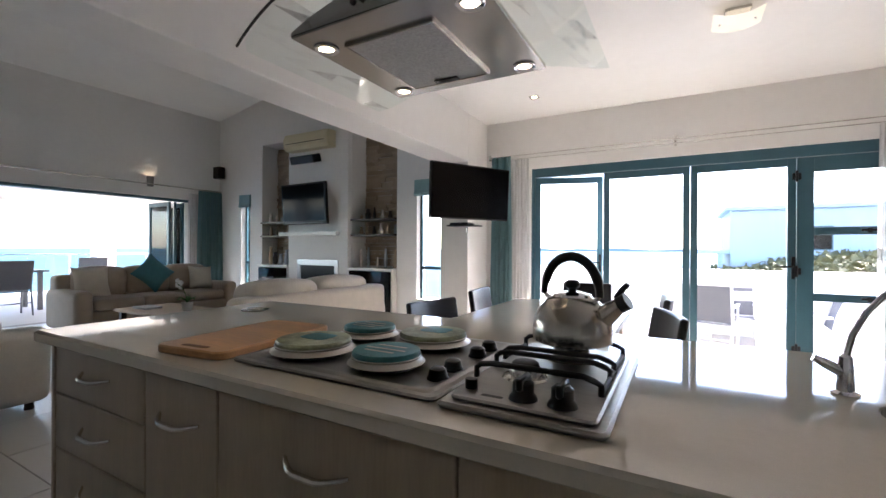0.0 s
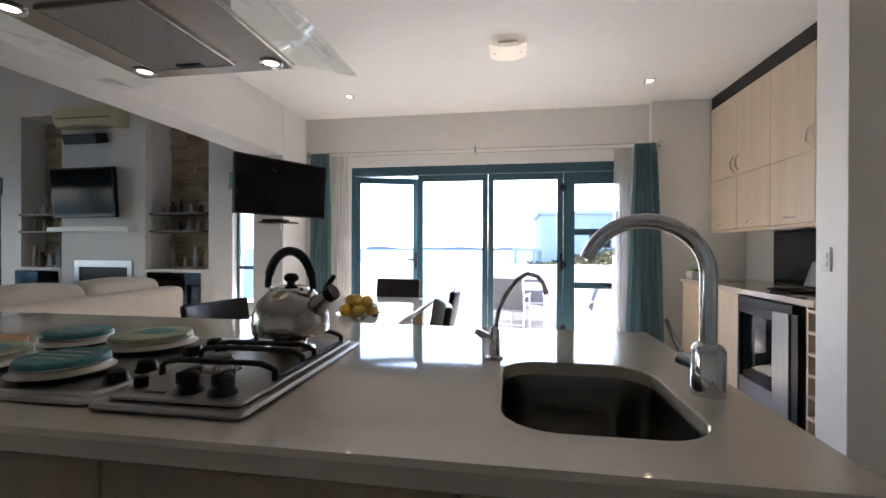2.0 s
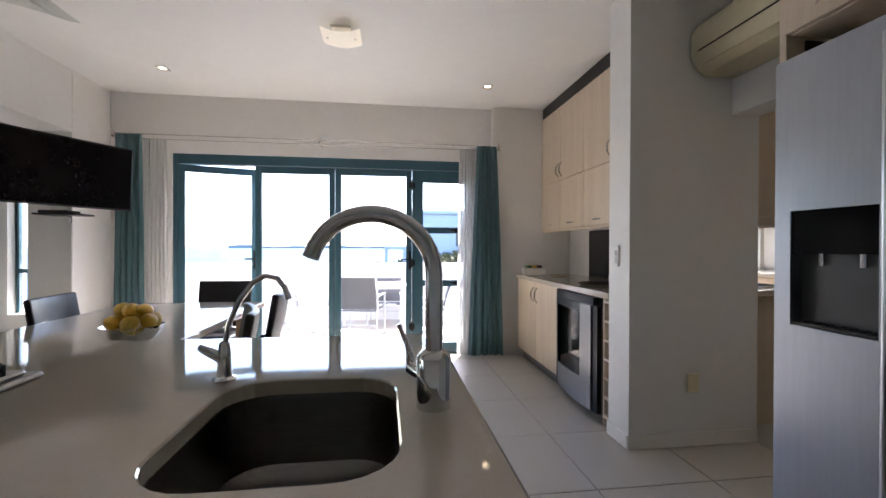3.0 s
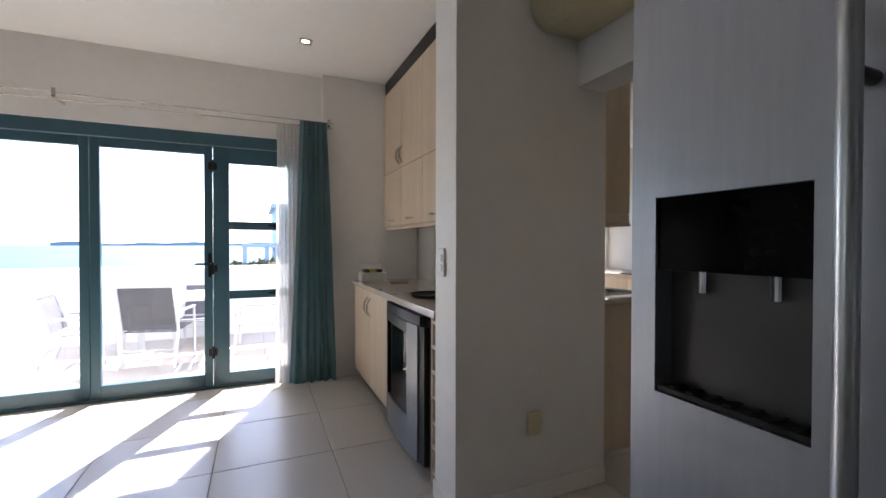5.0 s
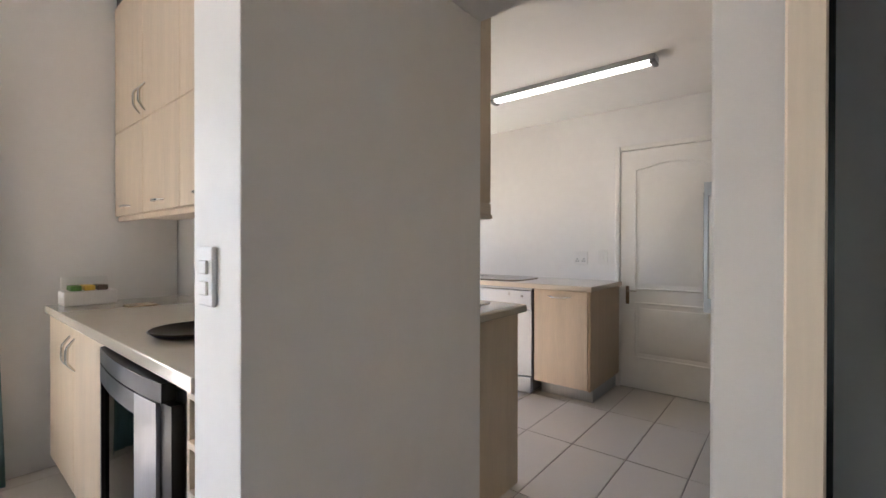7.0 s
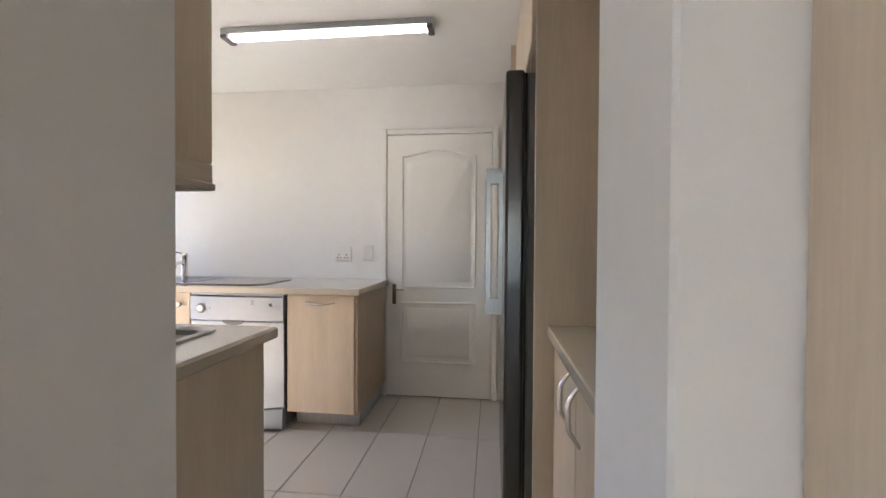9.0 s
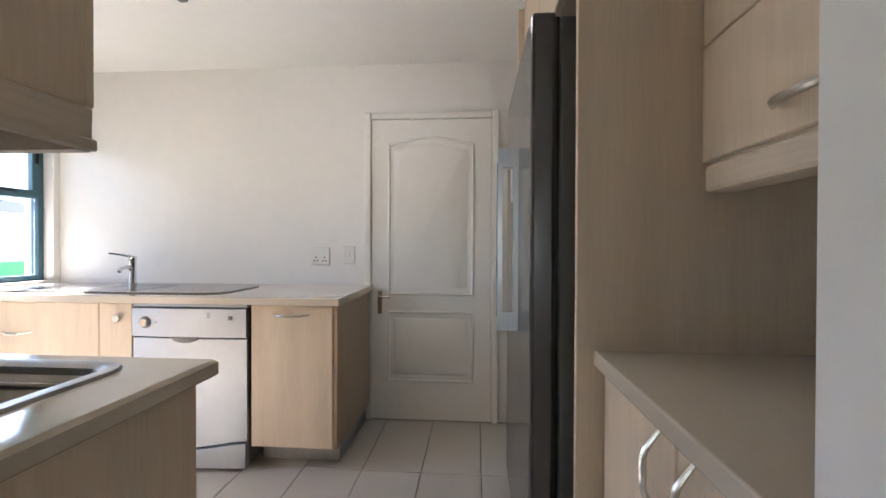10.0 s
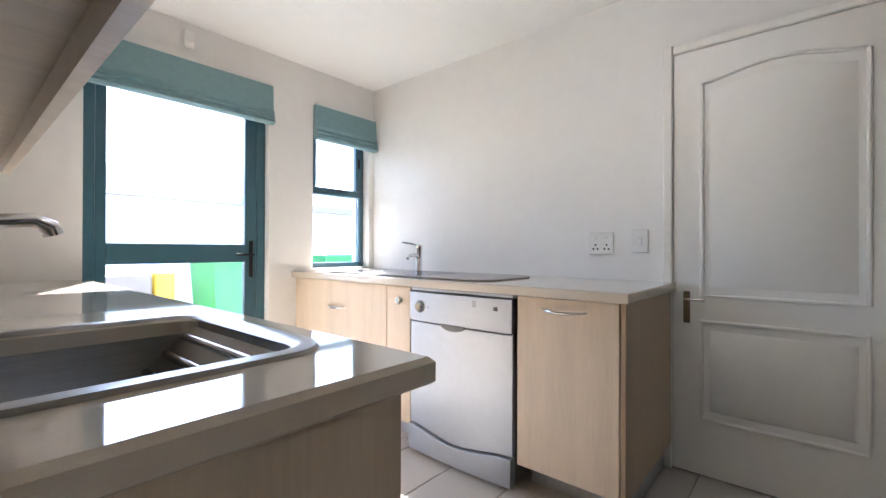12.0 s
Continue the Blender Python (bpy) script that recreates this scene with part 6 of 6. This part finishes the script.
for k, (ang, yy) in enumerate(((172, 5.05), (158, 4.9), (178, 4.8))):
    fd = thing("patio_door", "dark teal glazed patio door leaf, folded back", "door", (0, 0, 0), "patio door leaves")
    part("frame", join(box(0, 0.07, 0, 0.045, 0.01, 2.07, 0.003), box(0.73, 0.80, 0, 0.045, 0.01, 2.07, 0.003), box(0.0705, 0.7295, 0, 0.045, 1.99, 2.07, 0.003), box(0.0705, 0.7295, 0, 0.045, 0.01, 0.12, 0.003)), TEALF, fd)
    p = part("pane", box(0.0705, 0.7295, 0.02, 0.026, 0.121, 1.989, 0), GLASS, fd)
    p.visible_shadow = False
    fd.matrix_basis = pose(LX - 0.12, yy, 0, 0, 0, ang)
for x0, x1 in ((-7.36, -7.09), (-3.1, -2.58)):
    w = thing("window_2", "narrow teal-framed window in the living room wall", "window", ((x0 + x1) / 2, LY + 0.1, 0.4), "", "structure")
    zs = 0.351 if x0 < -5 else 0.401
    part("frame", join(box(x0 + 0.002, x0 + 0.04, LY + 0.1, LY + 0.15, zs, 2.178, 0.002), box(x1 - 0.04, x1 - 0.002, LY + 0.1, LY + 0.15, zs, 2.178, 0.002), box(x0 + 0.0405, x1 - 0.0405, LY + 0.1, LY + 0.15, 2.13, 2.178, 0.002), box(x0 + 0.0405, x1 - 0.0405, LY + 0.1, LY + 0.15, 0.86, 0.91, 0.002)), TEALF, w)
    p = part("pane", box(x0 + 0.041, x1 - 0.041, LY + 0.12, LY + 0.125, zs, 2.129, 0), GLASS, w)
    p.visible_shadow = False
    b = thing("roman_blind", "blue-grey roman blind pulled up", "blind", ((x0 + x1) / 2, LY - 0.02, 2.0), "roman blinds")
    part("cloth", loops([[(x, y, z) for y, z in ((LY - 0.03, 2.25), (LY - 0.04, 2.05), (LY - 0.06, 2.03), (LY - 0.04, 2.0), (LY - 0.002, 2.0), (LY - 0.002, 2.25))] for x in (x0 - 0.03, x1 + 0.03)]), BLIND, b)

# patio balustrade and dining set beyond the living room
bal = thing("glass_balustrade", "glass balustrade with a slim steel rail", "balustrade", (-12.8, 2, 0))
part("rail", box(-12.85, -12.79, -4, 7, 0.98, 1.02, 0.005), STEELV, bal)
for k in range(7):
    part("post", box(-12.84, -12.80, -3.9 + 1.75 * k, -3.86 + 1.75 * k, -0.02, 0.98, 0.003), STEELV, bal)
    p = part("pane", box(-12.825, -12.815, -3.85 + 1.75 * k, -2.2 + 1.75 * k, 0.05, 0.94, 0), GLASS, bal)
    p.visible_shadow = False


def sling_chair(mat, name="patio_chair", label="white aluminium patio chair with grey woven sling"):
    c = thing(name, label, "chair", (0, 0, 0), "patio chairs")
    for x in (-0.25, 0.25):
        part("side_frame", join(tube([(x, -0.24, 0), (x, -0.22, 0.62), (x, -0.18, 0.65), (x, 0.20, 0.64)], 0.014, 8), tube([(x, 0.30, 0), (x, 0.20, 0.45), (x, 0.24, 0.70), (x, 0.31, 0.95)], 0.014, 8)), mat, c, "", True)
        part("armrest", box(x - 0.025, x + 0.025, -0.22, 0.20, 0.645, 0.665, 0.006, 2), mat, c)
    part("crossbar", rod((-0.25, -0.22, 0.42), (0.25, -0.22, 0.42), 0.012), mat, c)
    part("crossbar", rod((-0.25, 0.31, 0.95), (0.25, 0.31, 0.95), 0.014), mat, c)
    part("crossbar", rod((-0.25, 0.25, 0.22), (0.25, 0.25, 0.22), 0.010), mat, c)
    part("seat", moved(box(-0.235, 0.235, -0.22, 0.20, -0.005, 0.005, 0.002), Matrix.Translation((0, 0, 0.43)) @ Matrix.Rotation(radians(-3), 4, "X")), WEAVE, c)
    part("backrest", moved(box(-0.235, 0.235, -0.005, 0.005, 0, 0.50, 0.002), Matrix.Translation((0, 0.205, 0.45)) @ Matrix.Rotation(radians(-12), 4, "X")), WEAVE, c)
    return c


pc = sling_chair(PATIOM)
LOW = Matrix.Diagonal((1, 1, 0.86, 1))
pc.matrix_basis = pose(0.80, 6.2, -0.03, 0, 0, 168) @ LOW
for x, y, r in ((1.1, 7.05, -4), (0.05, 6.6, 92), (1.75, 6.5, -94)):
    copy_thing(pc, pose(x, y, -0.03, 0, 0, r) @ LOW)
ORIGIN = Vector((-0.1, 0, 0))
pt = thing("patio_table", "white slatted aluminium patio table", "table", (1.0, 6.55, -0.03))
part("rim", join(box(0.55, 1.5, 6.15, 6.21, 0.60, 0.64, 0.004), box(0.55, 1.5, 6.89, 6.95, 0.60, 0.64, 0.004), box(0.55, 0.61, 6.211, 6.889, 0.60, 0.64, 0.004), box(1.44, 1.5, 6.211, 6.889, 0.60, 0.64, 0.004)), PATIOM, pt)
for k in range(8):
    part("slat", box(0.615 + 0.103 * k, 0.70 + 0.103 * k, 6.212, 6.888, 0.615, 0.635, 0.003), PATIOM, pt)
for x in (0.56, 1.44):
    for y in (6.16, 6.89):
        part("leg", box(x, x + 0.05, y, y + 0.05, -0.03, 0.60, 0.004), PATIOM, pt)
ORIGIN = Vector((0, 0, 0))
dc = sling_chair(GREYM, "patio_dining_chair", "dark metal patio chair with woven sling")
dc.matrix_basis = pose(-9.7, 2.9, -0.02, 0, 0, -90)
for x, y, r in ((-9.75, 2.25, -88), (-11.4, 2.6, 90), (-11.0, 4.6, 60)):
    copy_thing(dc, pose(x, y, -0.02, 0, 0, r))
dt = thing("patio_dining_table", "long dark patio dining table", "table", (-10.5, 2.4, -0.02))
part("top", box(-11.0, -10.1, 1.2, 3.6, 0.70, 0.74, 0.006), GREYM, dt)
for x in (-10.95, -10.22):
    for y in (1.3, 3.45):
        part("leg", box(x, x + 0.07, y, y + 0.07, -0.02, 0.70, 0.004), GREYM, dt)

# ---------- small things on the drinks counter ----------
ORIGIN = Vector((-0.05, 0.045, 0))
tb = thing("tea_box", "small white box of tea sachets", "box", (2.72, 4.66, 0.885))
part("tray", box(2.60, 2.82, 4.58, 4.72, 0.8855, 0.958, 0.004), WHITEP, tb)
part("lid", moved(box(-0.1, 0.1, -0.004, 0.004, 0, 0.07, 0.002), Matrix.Translation((2.71, 4.712, 0.958)) @ Matrix.Rotation(radians(-8), 4, "X")), WHITEP, tb)
for k, m in enumerate((LEAF, LEMON, DKWOOD)):
    part("sachet", box(2.63 + 0.055 * k, 2.675 + 0.055 * k, 4.60, 4.70, 0.9585, 0.985, 0.003), m, tb)
ORIGIN = Vector((0, 0, 0))
for y, s in ((3.75, 0.0), (3.28, 0.05)):
    pf = thing("photo_frame", "small dark photo frame leaning on the splashback", "photo frame", (3.0, y, 0.885), "counter frames")
    M = Matrix.Translation((3.02 - s, y, 0.886)) @ Matrix.Rotation(radians(18), 4, "Y")
    part("frame", moved(box(-0.006, 0.006, -0.08, 0.08, 0, 0.22, 0.003), M), BLACKP, pf)
    part("print", moved(box(-0.0075, -0.0062, -0.065, 0.065, 0.015, 0.205, 0), M), BLUEISH, pf)
solo("mug", lathe([(0, 0), (0.035, 0), (0.038, 0.085), (0.034, 0.085), (0.032, 0.006), (0, 0.006)], (2.86, 3.30, 0.8855), 20), WHITEP, "plain white mug on the drinks worktop", "mug", smooth=True)
solo("black_tray", lathe([(0, 0), (0.12, 0), (0.15, 0.018), (0.145, 0.02), (0.115, 0.004), (0, 0.004)], (2.72, 3.43, 0.8855), 32), BLACKP, "round black tray on the drinks worktop", "tray", smooth=True)
solo("coaster", box(2.75, 2.88, 4.35, 4.45, 0.8855, 0.893, 0.002), LAMD, "small stack of coasters on the worktop", "coasters")
pan = thing("frying_pan", "black frying pan standing on the worktop", "pan", (3.51, 2.945, 0.9))
part("bowl", lathe([(0, 0.0), (0.078, 0.0), (0.094, 0.03), (0.101, 0.034), (0.103, 0.038), (0.096, 0.04), (0.09, 0.034), (0.076, 0.005), (0, 0.005)], (3.51, 2.945, 0.9005), 32), BLACKP, pan, "", True)
hp = thing("potted_herb", "small green herb in a pot by the window wall", "plant", (3.48, 4.3, 0.9))
part("pot", lathe([(0, 0), (0.045, 0), (0.06, 0.09), (0.055, 0.09), (0.04, 0.01), (0, 0.01)], (3.48, 4.25, 0.9005), 20), POT, hp, "", True)
rnd = random.Random(21)
for k in range(26):
    a, r = rnd.uniform(0, math.tau), rnd.uniform(0.02, 0.09)
    c = Vector((3.48 + r * math.cos(a), 4.25 + r * math.sin(a), 0.985 + rnd.uniform(0.0, 0.1)))
    d = Vector((math.cos(a), math.sin(a), rnd.uniform(-0.2, 0.6))).normalized()
    e = d.cross(Vector((0, 0, 1))).normalized()
    bm = bmesh.new()
    bm.faces.new([bm.verts.new(c - d * 0.03), bm.verts.new(c + e * 0.015), bm.verts.new(c + d * 0.035), bm.verts.new(c - e * 0.015)])
    part("leaf", bm, LEAF, hp)

# ---------- floor tiles ----------
def tile_mesh(name, w, h, mat, t=0.006):
    bm = box(-w / 2, w / 2, -h / 2, h / 2, -t, 0, 0.002)
    me = bpy.data.meshes.new(name)
    bm.to_mesh(me)
    bm.free()
    me.materials.append(mat)
    return me


floor_ob = bpy.data.objects["floor"]


def lay(parent, x0, x1, y0, y1, px, py, ox, oy, mat, z=0.0, gap=0.005):
    """Whole and cut tiles over a rectangle on a grid through (ox, oy)."""
    cache = {}
    i0, i1 = math.floor((x0 - ox) / px), math.ceil((x1 - ox) / px)
    j0, j1 = math.floor((y0 - oy) / py), math.ceil((y1 - oy) / py)
    for i in range(i0, i1):
        for j in range(j0, j1):
            a, b = max(x0, ox + i * px), min(x1, ox + (i + 1) * px)
            c, d = max(y0, oy + j * py), min(y1, oy + (j + 1) * py)
            w, h = round(b - a - gap, 4), round(d - c - gap, 4)
            if w < 0.02 or h < 0.02:
                continue
            if (w, h) not in cache:
                cache[(w, h)] = tile_mesh("tile", w, h, mat)
            ob = new("tile", cache[(w, h)])
            ob.parent = parent
            ob.location = ((a + b) / 2, (c + d) / 2, z)


lay(floor_ob, -1.6, 3.34, -3.0, 4.99, 0.62, 0.62, 1.505, 3.53, TILE)
lay(floor_ob, -8.07, -1.6, -3.0, 5.72, 0.62, 0.62, 1.505, 3.53, TILE)
lay(floor_ob, 3.34, 5.905, 1.37, 5.2, 0.66, 0.309, 5.25, 2.519, TILE)
lay(bpy.data.objects["terrace"], -3.59, 8.0, 5.21, 7.44, 0.45, 0.45, 0, 5.21, DECK, z=-0.028)
